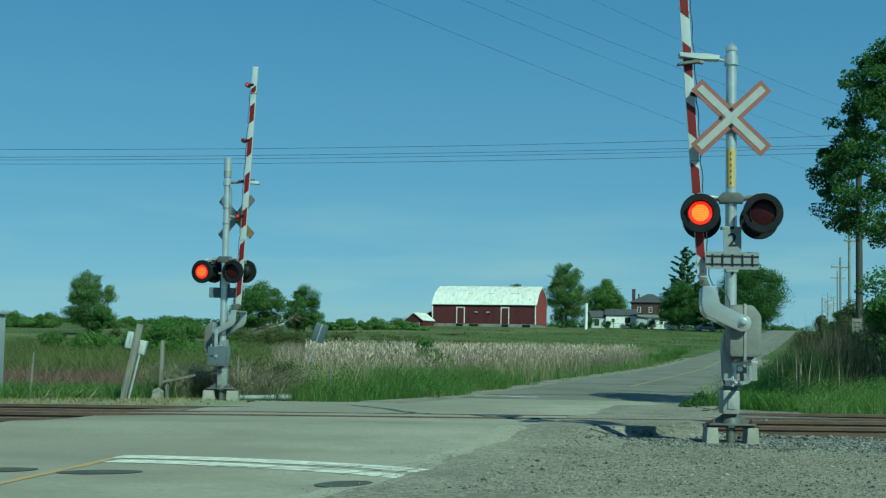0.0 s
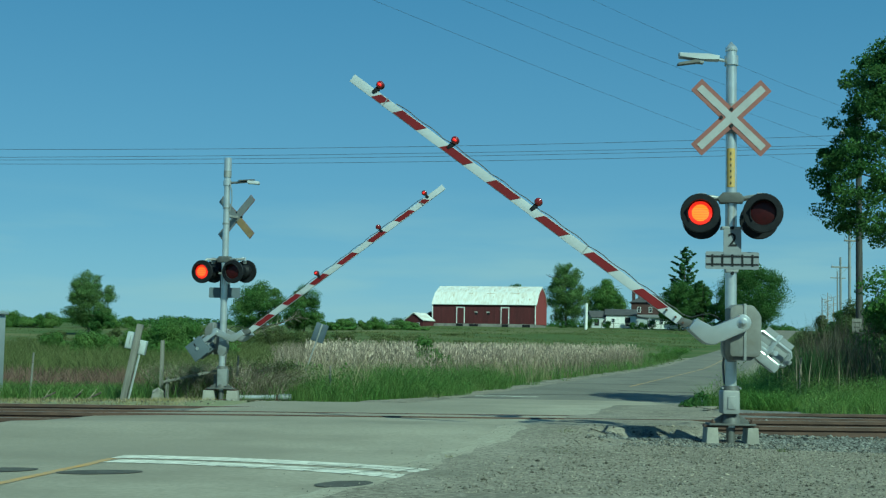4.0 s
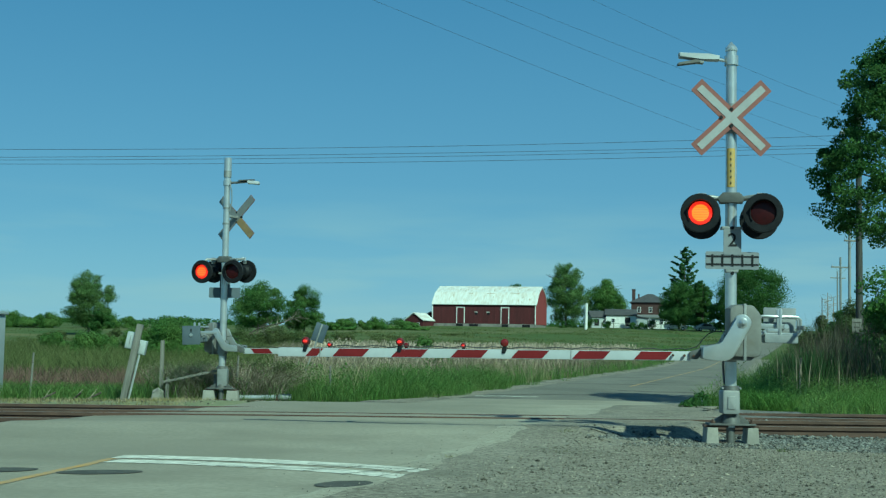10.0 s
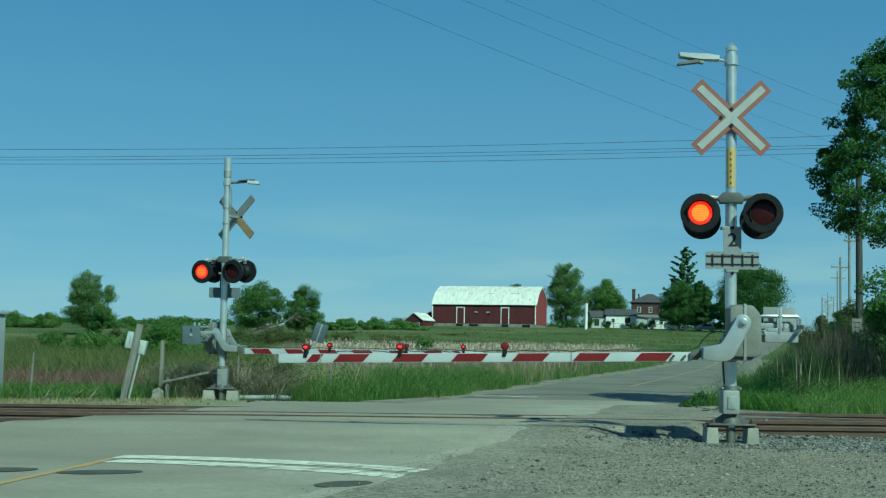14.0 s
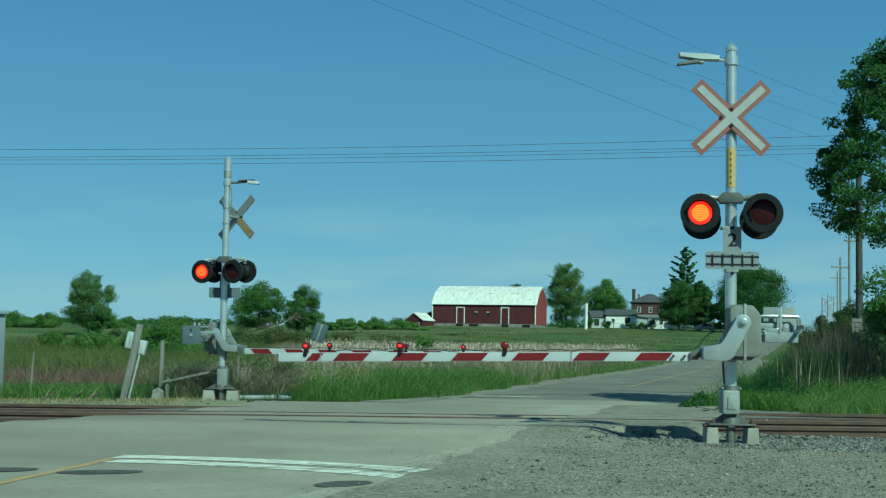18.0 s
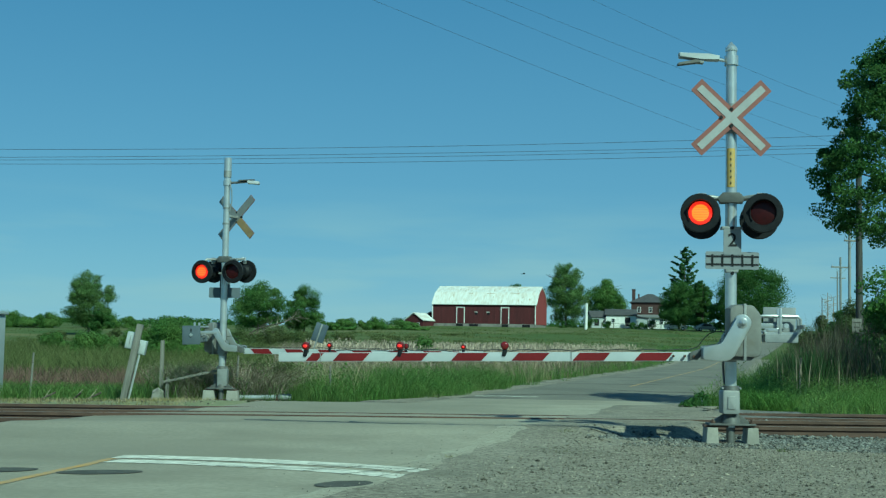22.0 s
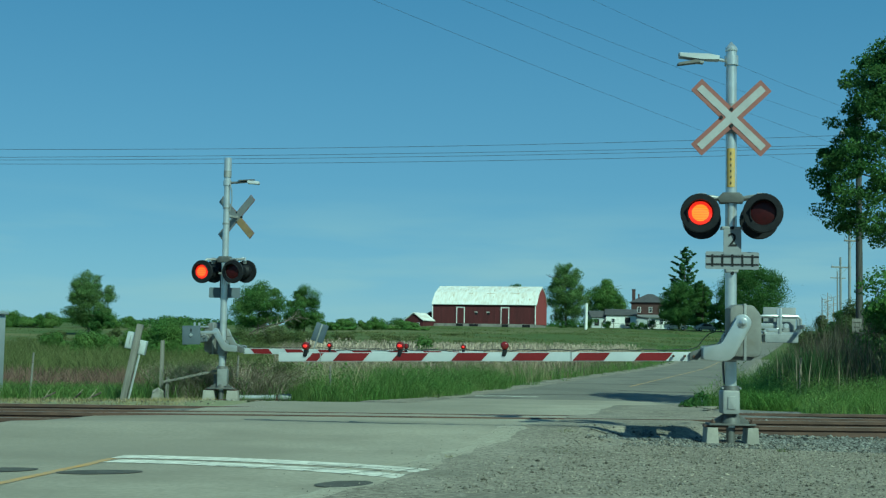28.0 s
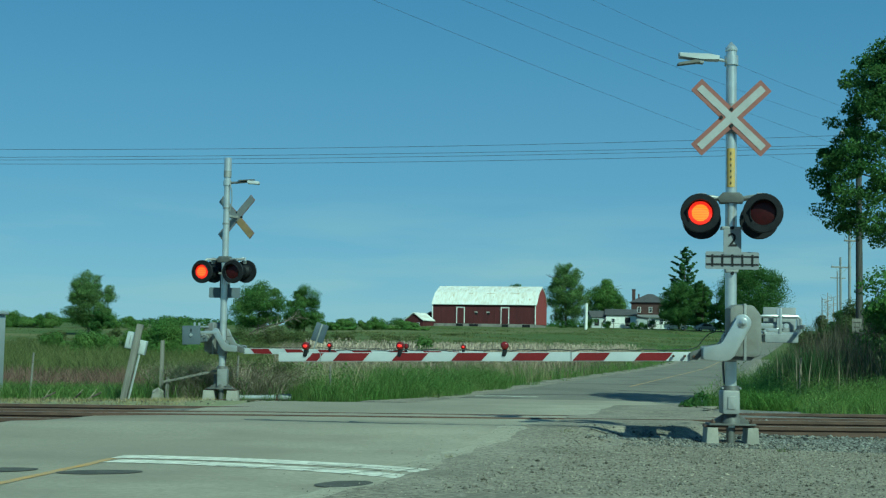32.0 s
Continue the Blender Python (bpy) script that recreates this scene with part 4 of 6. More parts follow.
    h = part("gate_housing", hb, "cast_grey", t, "grey cast gate motor housing", my)
    part("housing_rib", prism([(hx + 0.0, 1.085), (hx + 0.035, 1.085), (hx + 0.035, 1.775), (hx + 0.0, 1.775)], -0.462, -0.085, 0.008), "galv_dull", h)
    part("housing_sump", prism([(hx - 0.09, 1.085), (hx + 0.10, 1.085), (hx + 0.15, 1.128), (hx - 0.13, 1.128)], -0.40, -0.12, 0.01), "steel_dark", h)
    part("mount_bracket", prism([(-0.05, 1.06), (0.05, 1.06), (0.085, 1.14), (0.05, 1.36), (-0.10, 1.40), (-0.12, 1.24), (-0.10, 1.14)], -0.09, 0.075, 0.012), "galv_dull", t, at=my)
    part("shaft", tube((mx + 0.01, -0.52, 1.545), (mx + 0.01, 0.12, 1.545), 0.042, seg=16), "galv_dull", t, at=my)
    part("conduit", path_tube([(-0.07, 0.03, 1.25), (-0.09, 0.03, 1.0), (-0.075, 0.02, 0.78)], 0.014, 8), "steel_dark", t)
    return t


# ---------------------------------------------------------------- gate arms
NEAR_RED = ((-5.477, -5.326), (-5.116, -4.719), (-4.340, -3.948), (-3.567, -3.173), (-2.788, -2.392), (-2.013, -1.622), (-1.241, -0.847))
FAR_RED = ((-5.255, -5.125), (-4.875, -4.495), (-4.145, -3.775), (-3.385, -2.975), (-2.625, -2.245), (-1.9, -1.525), (-1.175, -0.775))


def beam_z(x):
    return -0.423 + 0.0255 * (x + 0.62)


def slanted(x0, x1, h, slant, y0, y1, first=False):
    return prism([(x0 - slant, beam_z(x0) - h), (x1 - slant, beam_z(x1) - h), (x1 + slant, beam_z(x1) + h), (x0 + slant, beam_z(x0) + h)], y0, y1)


def gate_arm(m, label, reds, lamps, end, keys, weights):
    """Pivot at the origin, arm lying along -x."""
    t = thing("gate_arm", m, label, "gate arm", "the two gate arms")
    arc = [(0.108 * math.cos(radians(a)), 0.108 * math.sin(radians(a))) for a in range(-25, 150, 17)]
    lever = arc + [(-0.208, -0.235), (-0.228, -0.262), (-0.262, -0.278), (-0.447, -0.285), (-0.462, -0.300), (-0.462, -0.440), (-0.447, -0.455), (-0.255, -0.472), (-0.19, -0.466), (-0.135, -0.445), (-0.09, -0.405)]
    if weights == "weight_grey":
        arc = [(0.072 * math.cos(radians(a)), 0.072 * math.sin(radians(a))) for a in range(-35, 150, 23)]
        lever = arc + [(-0.190, -0.262), (-0.225, -0.292), (-0.447, -0.305), (-0.462, -0.320), (-0.462, -0.425), (-0.447, -0.440), (-0.225, -0.425), (-0.165, -0.400), (-0.115, -0.345)]
    for y, n in ((-0.045, "lever"), (0.60, "rear_lever")):
        lv = part(n, prism(lever, y, y + 0.05, 0.021), "alu", t, "bent silver lever")
        if n == "lever":
            part("hub", ring([(0.0, y - 0.012), (0.040, y - 0.012), (0.066, y - 0.004), (0.072, y + 0.006), (0.0, y + 0.006)], 20), "alu", lv)
            part("hub_cap", tube((0, y - 0.055, 0), (0, y - 0.010, 0), 0.008, 0.047, seg=14), "alu", lv, "pointed silver hub cap")
    part("cross_plate", box((-0.44, 0.30, -0.375), (0.035, 0.66, 0.13), 0.008), "galv_dull", t)
    ad = part("arm_adapter", prism([(-0.60, -0.46), (-0.50, -0.46), (-0.40, -0.34), (-0.40, -0.30), (-0.47, -0.325), (-0.60, -0.375)], 0.44, 0.56, 0.008), "steel_dark", t)
    part("adapter_plate", box((-0.33, 0.50, -0.305), (0.26, 0.10, 0.03), 0.004), "galv_dull", ad)
    for x in (-0.545, -0.66, -0.80):
        part("adapter_bolt", tube((x, 0.455, -0.42), (x, 0.425, -0.42), 0.018, seg=6), "rust", ad)
    # beam: white core, red and white sheets on both faces
    h = 0.0585
    beam = part("beam", prism([(end, beam_z(end) - h), (-0.58, beam_z(-0.58) - h), (-0.58, beam_z(-0.58) + h), (end, beam_z(end) + h)], 0.475, 0.525, 0.006), "arm_white", t, "long white arm with slanted red stripes")
    for i, (a, b) in enumerate(reds):
        part("stripe", slanted(a, b, h - 0.007, 0.045, 0.471, 0.529), "arm_red", beam)
    for x in (reds[0][1] - 0.0, reds[5][0] - 0.06):
        part("splice", box((x, 0.50, beam_z(x)), (0.012, 0.064, 2 * h + 0.006)), "galv_dull", beam)
    # lamp cable on top
    pts = []
    for k in range(41):
        x = -5.2 + k * 0.112
        pts.append((x, 0.50, beam_z(x) + h + 0.012 + 0.022 * abs(math.sin(k * 0.9)) * (1 if k % 7 else 0.3)))
    part("cable", path_tube(pts + [(-0.62, 0.50, -0.34), (-0.50, 0.50, -0.30), (-0.43, 0.48, -0.20), (-0.36, 0.46, -0.13), (-0.27, 0.44, -0.10), (-0.16, 0.40, -0.11)], 0.0065, 5), "cable", t, "slack black cable")
    for x, key in zip(lamps, keys):
        z = beam_z(x) + h
        lamp = part("arm_lamp", tube((x, 0.46, z + 0.085), (x, 0.54, z + 0.085), 0.05, seg=16), "black", t, "small red lamp on the arm")
        part("lamp_bracket", prism([(x - 0.034, z - 0.05), (x + 0.008, z - 0.058), (x + 0.030, z - 0.01), (x + 0.026, z + 0.05), (x - 0.022, z + 0.05)], 0.462, 0.538, 0.006), "black", lamp)
        for y, d in ((0.46, -1), (0.54, 1)):
            part("lamp_lens", ball((x, y, z + 0.085), 0.052, seg=16, squash=(1, 0.55, 1)), "lens_small", lamp, "red lamp lens")
            lit = part("lit_bulb", ball((x, y, z + 0.085), 0.034, seg=12, squash=(1, 0.75, 0.75)), "glow_small", lamp, "glowing red light")
            BLINK.append((lit, key, 0.011 * d))
    # counterweights, carried by the rear lever
    part("weight_bar", box((0.26, 0.64, -0.02), (0.60, 0.05, 0.07), 0.01), "alu", t)
    for y, n in ((0.34, "front"), (0.60, "rear")):
        w = part("weight_frame", path_tube([(0.27, y, 0.10), (0.70, y, 0.10), (0.735, y, 0.06), (0.735, y, -0.085), (0.70, y, -0.115), (0.27, y, -0.115)], 0.02, 8), "alu", t)
        part("counterweight", prism(rounded(0.30, 0.70, -0.225, -0.125, 0.015), y - 0.06, y + 0.07, 0.01), weights, w, "cast counterweight")
        part("weight_post", box((0.49, y - 0.01, 0.02), (0.035, 0.05, 0.36), 0.008), "alu", w)
        part("weight_bolt", tube((0.56, y - 0.05, -0.02), (0.56, y + 0.07, -0.02), 0.032, seg=8), "galv", w)
        part("weight_lug", box((0.42, y, -0.075), (0.18, 0.04, 0.05), 0.01), "alu", w)
    for x in (0.30, 0.70):
        part("weight_rod", tube((x, 0.30, -0.085), (x, 0.68, -0.085), 0.016, seg=8), "galv", t)
    wz = -0.07 if weights == "weight_grey" else 0.02
    wp = part("weight_plate", box((0.52, 0.70, wz), (0.40, 0.03, 0.40), 0.008), weights, t, "grey counterweight plate")
    part("plate_bolt", tube((0.52, 0.68, wz), (0.52, 0.735, wz), 0.035, seg=8), "alu", wp)
    part("plate_slot", box((0.52, 0.718, wz + 0.10), (0.025, 0.006, 0.07)), "black", wp)
    part("weight_tie", box((0.735, 0.30, -0.03), (0.03, 0.62, 0.05), 0.008), "galv_dull", t)
    return t


NEAR = Vector((3.618, 16.2, -0.04))
FAR = Vector((-4.655, 27.6, -0.15))
signal_mast(pose(*NEAR), 5.07, -1, False)
signal_mast(pose(*FAR, 0, 0, 180), 5.22, -1, True)
near_arm = gate_arm(pose(3.639, 15.68, 1.498, 0, 0, -8.04), "red-and-white striped gate arm lowering across the lane", NEAR_RED, (-5.525, -4.278, -2.922), -5.886, ("on", "A", "B"), "weight_light")
far_arm = gate_arm(pose(-4.655, 28.05, 1.346, 0, 0, 168.8), "red-and-white striped gate arm lowering beyond the tracks", FAR_RED, (-5.30, -4.10, -2.465), -5.70, ("on", "B", "A"), "weight_grey")


# ---------------------------------------------------------------- small things by the far side of the tracks
def zg(x, y):
    return float(height(x, y))


def leaning_post():
    t = thing("instrument_post", pose(-6.72, 27.5, zg(-6.72, 27.5) - 0.05, 0, 11, 0), "leaning pale wooden post with two small metal boxes", "post")
    part("post", box((0, 0, 0.86), (0.13, 0.11, 1.72), 0.008), "wood", t)
    for x, y, z, sx, sz in ((-0.13, 0.13, 1.34, 0.22, 0.36), (0.10, 0.14, 1.24, 0.20, 0.30)):
        b = part("instrument_box", box((x, y, z), (sx, 0.16, sz), 0.012), "grey_box", t, "pale grey metal box")
        part("box_lid", box((x, y - 0.085, z), (sx - 0.03, 0.012, sz - 0.03), 0.003), "grey_box", b)
        part("hinge", tube((x - 0.02, y - 0.095, z - sz * 0.3), (x - 0.02, y - 0.095, z + sz * 0.3), 0.008, seg=6), "galv_dull", b)
    part("conduit", tube((0.10, 0.02, 0.05), (0.10, 0.10, 1.1), 0.025, seg=8), "galv", t)


def fence_post():
    t = thing("fence_post", pose(-6.06, 28.2, zg(-6.06, 28.2) - 0.02), "weathered grey wooden post in a concrete footing", "post")
    part("post", box((0, 0, 0.66), (0.078, 0.08, 1.32), 0.01), "wood", t)
    part("footing", prism([(-0.20, -0.05), (0.09, -0.05), (0.08, 0.22), (-0.05, 0.30), (-0.16, 0.24)], -0.13, 0.13, 0.02), "concrete", t)


leaning_post()
fence_post()
for x, y, h, lean in ((-9.15, 29.0, 1.05, 2), (-2.62, 31.0, 0.80, -3), (8.72, 31.6, 1.22, 1), (-4.50, 28.6, 1.02, 1)):
    t = thing("old_stake", pose(x, y, zg(x, y) - 0.05, lean, lean, 0), "thin weathered wooden stake in the grass", "stake", "old stakes in the grass")
    part("stake", tube((0, 0, 0), (0.02, 0, h), 0.030, 0.022, 8), "twig" if x > 0 else "wood", t, "pale dry wood" if x > 0 else "")
    part("wire_staple", tube((-0.04, -0.03, h * 0.8), (0.05, -0.03, h * 0.8), 0.006, seg=5), "rust", t)
for x, y, a in ((-8.15, 26.6, 25), (-7.6, 26.9, -35), (-7.25, 26.7, 10)):
    t = thing("dead_branch", pose(x, y, zg(x, y) + 0.04, 0, -12, a), "grey dead branch lying on the bare strip", "branch", "dead branches by the track")
    part("limb", path_tube([(-0.35, 0, 0.0), (0, 0.03, 0.02), (0.3, -0.02, 0.10)], 0.018, 6), "bark", t)
    part("twig", tube((0.05, 0, 0.02), (0.22, 0.1, 0.18), 0.010, 0.004, 5), "twig", t)
t = thing("fallen_rail", pose(-5.42, 28.0, zg(-5.4, 28.0) + 0.52, 0, -13, -4), "fallen weathered fence rail propped in the brush", "fence rail")
part("rail", box((0.02, 0, 0), (1.22, 0.045, 0.052), 0.012), "wood", t)
part("prop", box((0.5, 0.05, -0.38), (0.07, 0.07, 0.66), 0.008, Matrix.Rotation(radians(13), 3, "Y")), "wood", t)
part("prop", box((-0.55, 0.05, -0.22), (0.07, 0.07, 0.62), 0.008, Matrix.Rotation(radians(13), 3, "Y")), "wood", t)

t = thing("equipment_cabinet", pose(-10.86, 28.2, zg(-10.8, 28.2)), "tall grey metal equipment cabinet beside the tracks", "cabinet")
part("body", box((0, 0, 0.95), (2.2, 1.6, 1.75), 0.02), "grey_box", t)
part("base", box((0, 0, 0.04), (2.26, 1.66, 0.14), 0.01), "concrete", t)
part("roof", box((0, 0, 1.86), (2.3, 1.7, 0.07), 0.015), "grey_box", t)
part("door", box((-0.3, -0.81, 0.92), (0.8, 0.03, 1.5), 0.01), "galv_dull", t)
part("roof_vent", tube((0.98, -0.4, 1.88), (0.98, -0.4, 2.02), 0.06, seg=12), "galv", t)

t = thing("steel_pipe", pose(-3.75, 28.15, zg(-3.7, 28.15) + 0.06, 0, 0, 2), "short galvanised pipe lying at the road edge", "pipe")
part("pipe", tube((-0.62, 0, 0), (0.30, 0, 0.02), 0.055, seg=14), "galv", t)
part("sleeve", tube((0.26, 0, 0.02), (0.52, 0, 0.02), 0.075, seg=14), "galv_dull", t)
part("clamp", tube((0.20, 0, 0.0), (0.24, 0, 0.0), 0.085, seg=10), "rust", t)

t = thing("warning_sign", pose(-4.03, 36.0, zg(-4.03, 36.0), 3, 18, 20), "leaning grey-backed road sign on a steel post", "road sign")
part("post", box((0, 0, 1.12), (0.034, 0.030, 2.24), 0.005), "galv_dull", t)
part("plate", box((0.02, 0.03, 2.03), (0.36, 0.012, 0.52), 0.004), "sign_back", t, "grey-blue sign back")
part("stiffener", box((0, -0.006, 2.03), (0.04, 0.02, 0.50), 0.004), "galv_dull", t)


# ---------------------------------------------------------------- farm
def barn():
    L, D, E, K, R = 21.2, 11.5, 4.9, 7.15, 8.45
    t = thing("barn", pose(9.8, 264.0, 4.2, 0, 0, -15), "long red wooden barn with a pale metal gambrel roof", "barn")
    part("foundation", box((0, 0, 0.0), (L, D, 1.7), 0.02), "field_stone", t, "grey field stone foundation")
    for x, w in ((-4.9, 1.4), (-2.0, 1.8), (4.4, 1.3), (8.7, 1.6)):
        part("stable_opening", box((x, -D / 2 - 0.02, 0.28), (w, 0.12, 1.0)), "black", t)
    wall = part("front_wall", box((0, -D / 2 + 0.08, (0.85 + E) / 2), (L, 0.16, E - 0.85)), "barn_red", t)
    part("rear_wall", box((0, D / 2 - 0.08, (0.85 + E) / 2), (L, 0.16, E - 0.85)), "barn_red", t)
    me = finish(box((0, 0, (0.85 + E) / 2), (0.03, 0.04, E - 0.85)), "batten", "barn_red")
    for k in range(35):
        part("batten", me, "barn_red", wall, at=pose(-L / 2 + 0.4 + k * 0.6, -D / 2 - 0.01, 0))
    # both gables take the red brightened for sunlight
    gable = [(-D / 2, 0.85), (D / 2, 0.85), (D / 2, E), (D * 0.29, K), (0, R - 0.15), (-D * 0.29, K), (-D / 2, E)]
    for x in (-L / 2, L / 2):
        g = part("gable_wall", prism(gable, -0.08, 0.08), "gable_sunlit", t, at=pose(x, 0, 0, 0, 0, 90))
        trim = path_tube([(D / 2, 0.05, E), (D * 0.29, 0.05, K), (0, 0.05, R - 0.1), (-D * 0.29, 0.05, K), (-D / 2, 0.05, E)], 0.10, 4)
        part("gable_trim", trim, "trim", g)
    prof = [(-D / 2 - 0.35, E - 0.25), (-D * 0.29, K), (0, R)]
    for sgn in (1, -1):
        for (y0, z0), (y1, z1), nm in ((prof[0], prof[1], "lower_roof"), (prof[1], prof[2], "upper_roof")):
            mid, d = Vector((0, sgn * (y0 + y1) / 2, (z0 + z1) / 2)), Vector((0, sgn * (y1 - y0), z1 - z0))
            turn = Matrix.Rotation(math.atan2(d.z, d.y), 3, "X")
            r = part(nm, box(mid + Vector((0.12, 0, 0)), (L + 0.3, d.length + 0.08, 0.09), 0.0, turn), "barn_roof", t, "pale streaked metal roof")
            seam = finish(box((0, 0, 0), (0.05, d.length, 0.05), 0.0, turn), "seam", "barn_roof")
            n = turn @ Vector((0, 0, 1)) * (1 if (turn @ Vector((0, 0, 1))).z > 0 else -1)
            for k in range(18):
                part("seam", seam, "barn_roof", r, at=Matrix.Translation(mid + n * 0.06 + Vector((-L / 2 + k * 1.25, 0, 0))))
            if sgn > 0:
                rs = random.Random(3 if nm == "lower_roof" else 4)
                for k in range(13):
                    q, f = rs.uniform(-L * 0.34, L * 0.46), rs.uniform(-0.34, 0.30) if k % 3 else 0.42
                    sz = (rs.uniform(0.06, 0.16), rs.uniform(0.35, 1.0), 0.012) if k % 3 else (rs.uniform(0.5, 1.3), rs.uniform(0.10, 0.2), 0.012)
                    part("rust_streak", box((0, 0, 0), sz, 0.0, turn), "rust_tin", r, at=Matrix.Translation(mid + n * 0.056 + d * f + Vector((q, 0, 0))))
    part("ridge_cap", tube((-L / 2 - 0.05, 0, R + 0.03), (L / 2 + 0.3, 0, R + 0.03), 0.10, seg=8), "barn_roof", t)
    for x in (-4.7, 4.4):
        d = part("barn_door", box((x, -D / 2 - 0.05, 2.5), (1.5, 0.08, 3.1)), "barn_red", t, "red board door with white edges")
        for px, pw, pz, ph in ((x - 0.78, 0.16, 2.5, 3.2), (x + 0.78, 0.16, 2.5, 3.2), (x, 1.72, 4.10, 0.16)):
            part("door_trim", box((px, -D / 2 - 0.10, pz), (pw, 0.06, ph)), "trim", d)
    for x in (-1.5, 1.0):
        w = part("window", box((x, -D / 2 - 0.02, 2.9), (0.55, 0.06, 0.5)), "black", t)
        part("window_hood", box((x, -D / 2 - 0.06, 3.18), (0.7, 0.08, 0.10)), "trim", w)
    for x in (-L / 2 + 0.05, L / 2 - 0.05):
        part("corner_board", box((x, -D / 2 - 0.03, (0.85 + E) / 2), (0.2, 0.1, E - 0.85)), "trim", t)


def house_block(t, name, c, s, roof_h, wall, roof, over=0.4, along="x"):
    x, y, z = c
    w = part(name, box((x, y, z + s[2] / 2), s), wall, t)
    ln, sp = (s[0], s[1]) if along == "x" else (s[1], s[0])
    turn = pose(x, y, z + s[2], 0, 0, 90 if along == "x" else 0)
    part(name + "_gable", prism([(-sp / 2, 0), (sp / 2, 0), (0, roof_h * sp / (sp + 2 * over))], -ln / 2, ln / 2), wall, t, at=turn)
    for k in (-1, 1):
        a = Vector((k * (sp / 2 + over), 0, -0.05))
        d = Vector((0, 0, roof_h)) - a
        part(name + "_roof", box(a + d / 2 + Vector((0, 0, 0.06)), (d.length, ln + 2 * over, 0.12), 0.0, Matrix.Rotation(-math.atan2(d.z, d.x), 3, "Y")), roof, t, at=turn)
    return w


def window(parent, x, y, z, w=0.9, h=1.4):
    wd = part("window", box((x, y, z), (w, 0.06, h)), "trim", parent)
    for k in (-1, 1):
        part("pane", box((x, y - 0.04, z + k * h * 0.23), (w - 0.16, 0.03, h * 0.42)), "glass", wd)


def hip_roof(s, h, over=0.45):
    """Four slopes over a rectangle, meeting at a short ridge."""
    bm = bmesh.new()
    a, b, k = s[0] / 2 + over, s[1] / 2 + over, max(0.3, (s[0] - s[1]) / 2 + 0.6)
    low = [bm.verts.new(p) for p in ((-a, -b, 0), (a, -b, 0), (a, b, 0), (-a, b, 0))]
    ridge = [bm.verts.new((-k, 0, h)), bm.verts.new((k, 0, h))]
    bm.faces.new((low[0], low[1], ridge[1], ridge[0]))
    bm.faces.new((low[1], low[2], ridge[1]))
    bm.faces.new((low[2], low[3], ridge[0], ridge[1]))
    bm.faces.new((low[3], low[0], ridge[0]))
    bm.faces.new(low[::-1])
    return bm


def farmhouse():
    t = thing("farmhouse", pose(46.6, 290.0, 4.6, 0, 0, -10), "two-storey red brick farmhouse with a dark hipped roof and tall chimney", "house")
    w = part("main_block", box((0, 0, 3.0), (8.0, 8.0, 6.6)), "brick", t)
    part("roof", hip_roof((8.0, 8.0), 2.0), "roof_dark", t, at=pose(0, 0, 6.25))
    part("fascia", box((0, 0, 6.2), (8.7, 8.7, 0.16)), "roof_dark", t)
    for x in (-2.3, 0.2, 2.5):
        window(w, x, -4.03, 4.6, 0.75, 1.25)
    for y in (-2.0, 1.6):
        part("side_window", box((-4.03, y, 4.7), (0.06, 0.9, 1.5)), "glass", w)
    ch = part("chimney", box((-3.6, 0.5, 7.2), (0.75, 0.8, 4.0), 0.03), "brick", t)
    part("chimney_cap", box((-3.6, 0.5, 9.25), (0.9, 0.95, 0.18)), "roof_dark", ch)
    part("flue", box((-2.4, -2.6, 7.0), (0.35, 0.35, 2.2), 0.02), "brick", t)
    p = part("porch_wing", box((0.2, -6.0, 1.5), (7.4, 4.0, 3.0)), "trim", t, "white porch wing across the front")
    part("porch_roof", box((0.2, -6.2, 3.15), (8.0, 4.8, 0.22), 0.0, Matrix.Rotation(radians(7), 3, "X")), "galv_dull", t)
    for x in (-2.6, -1.2, 0.9, 2.6):
        window(p, x, -8.03, 1.9, 0.9, 1.1)
    part("porch_door", box((-0.2, -8.03, 1.15), (0.9, 0.06, 2.0)), "brick", p)
    for x in (-3.3, 3.7):
        part("porch_post", box((x, -8.15, 1.5), (0.16, 0.16, 3.0)), "trim", p)


def garage(x, y, z, yaw):
    t = thing("garage", pose(x, y, z, 0, 0, yaw), "long white garage with a dark shingled roof by the farmhouse", "garage")
    w = house_block(t, "wall", (0, 0, -0.4), (6.2, 5.0, 2.6), 1.25, "trim", "roof_dark", 0.3, "x")
    part("garage_door", box((1.4, -2.52, 0.85), (1.1, 0.08, 1.9)), "black", w, "open dark doorway")
    part("side_lean_to", box((4.3, 0.4, 0.7), (2.6, 4.0, 2.2)), "grey_box", t)
    part("lean_to_roof", box((4.3, 0.3, 1.9), (2.9, 4.4, 0.14), 0.0, Matrix.Rotation(radians(8), 3, "Y")), "roof_dark", t)
    window(w, -1.6, -2.53, 1.1, 0.8, 0.8)


def shed(x, y, z, s, roof_h, yaw, wall, roof, label, name="shed", along="x"):
    t = thing(name, pose(x, y, z, 0, 0, yaw), label, "shed")
    w = house_block(t, "wall", (0, 0, -0.4), (s[0], s[1], s[2] + 0.4), roof_h, wall, roof, 0.25, along)
    part("door", box((-s[0] * 0.18, -s[1] / 2 - 0.02, s[2] * 0.42), (1.0, 0.06, s[2] * 0.8)), "black", w)
    window(w, s[0] * 0.25, -s[1] / 2 - 0.02, s[2] * 0.55, 0.6, 0.6)
    return t


barn()
farmhouse()
shed(-4.4, 258, 3.9, (4.0, 4.6, 1.5), 1.5, -28, "barn_red", "barn_roof", "small red shed with a pale metal roof beside the barn", along="y")
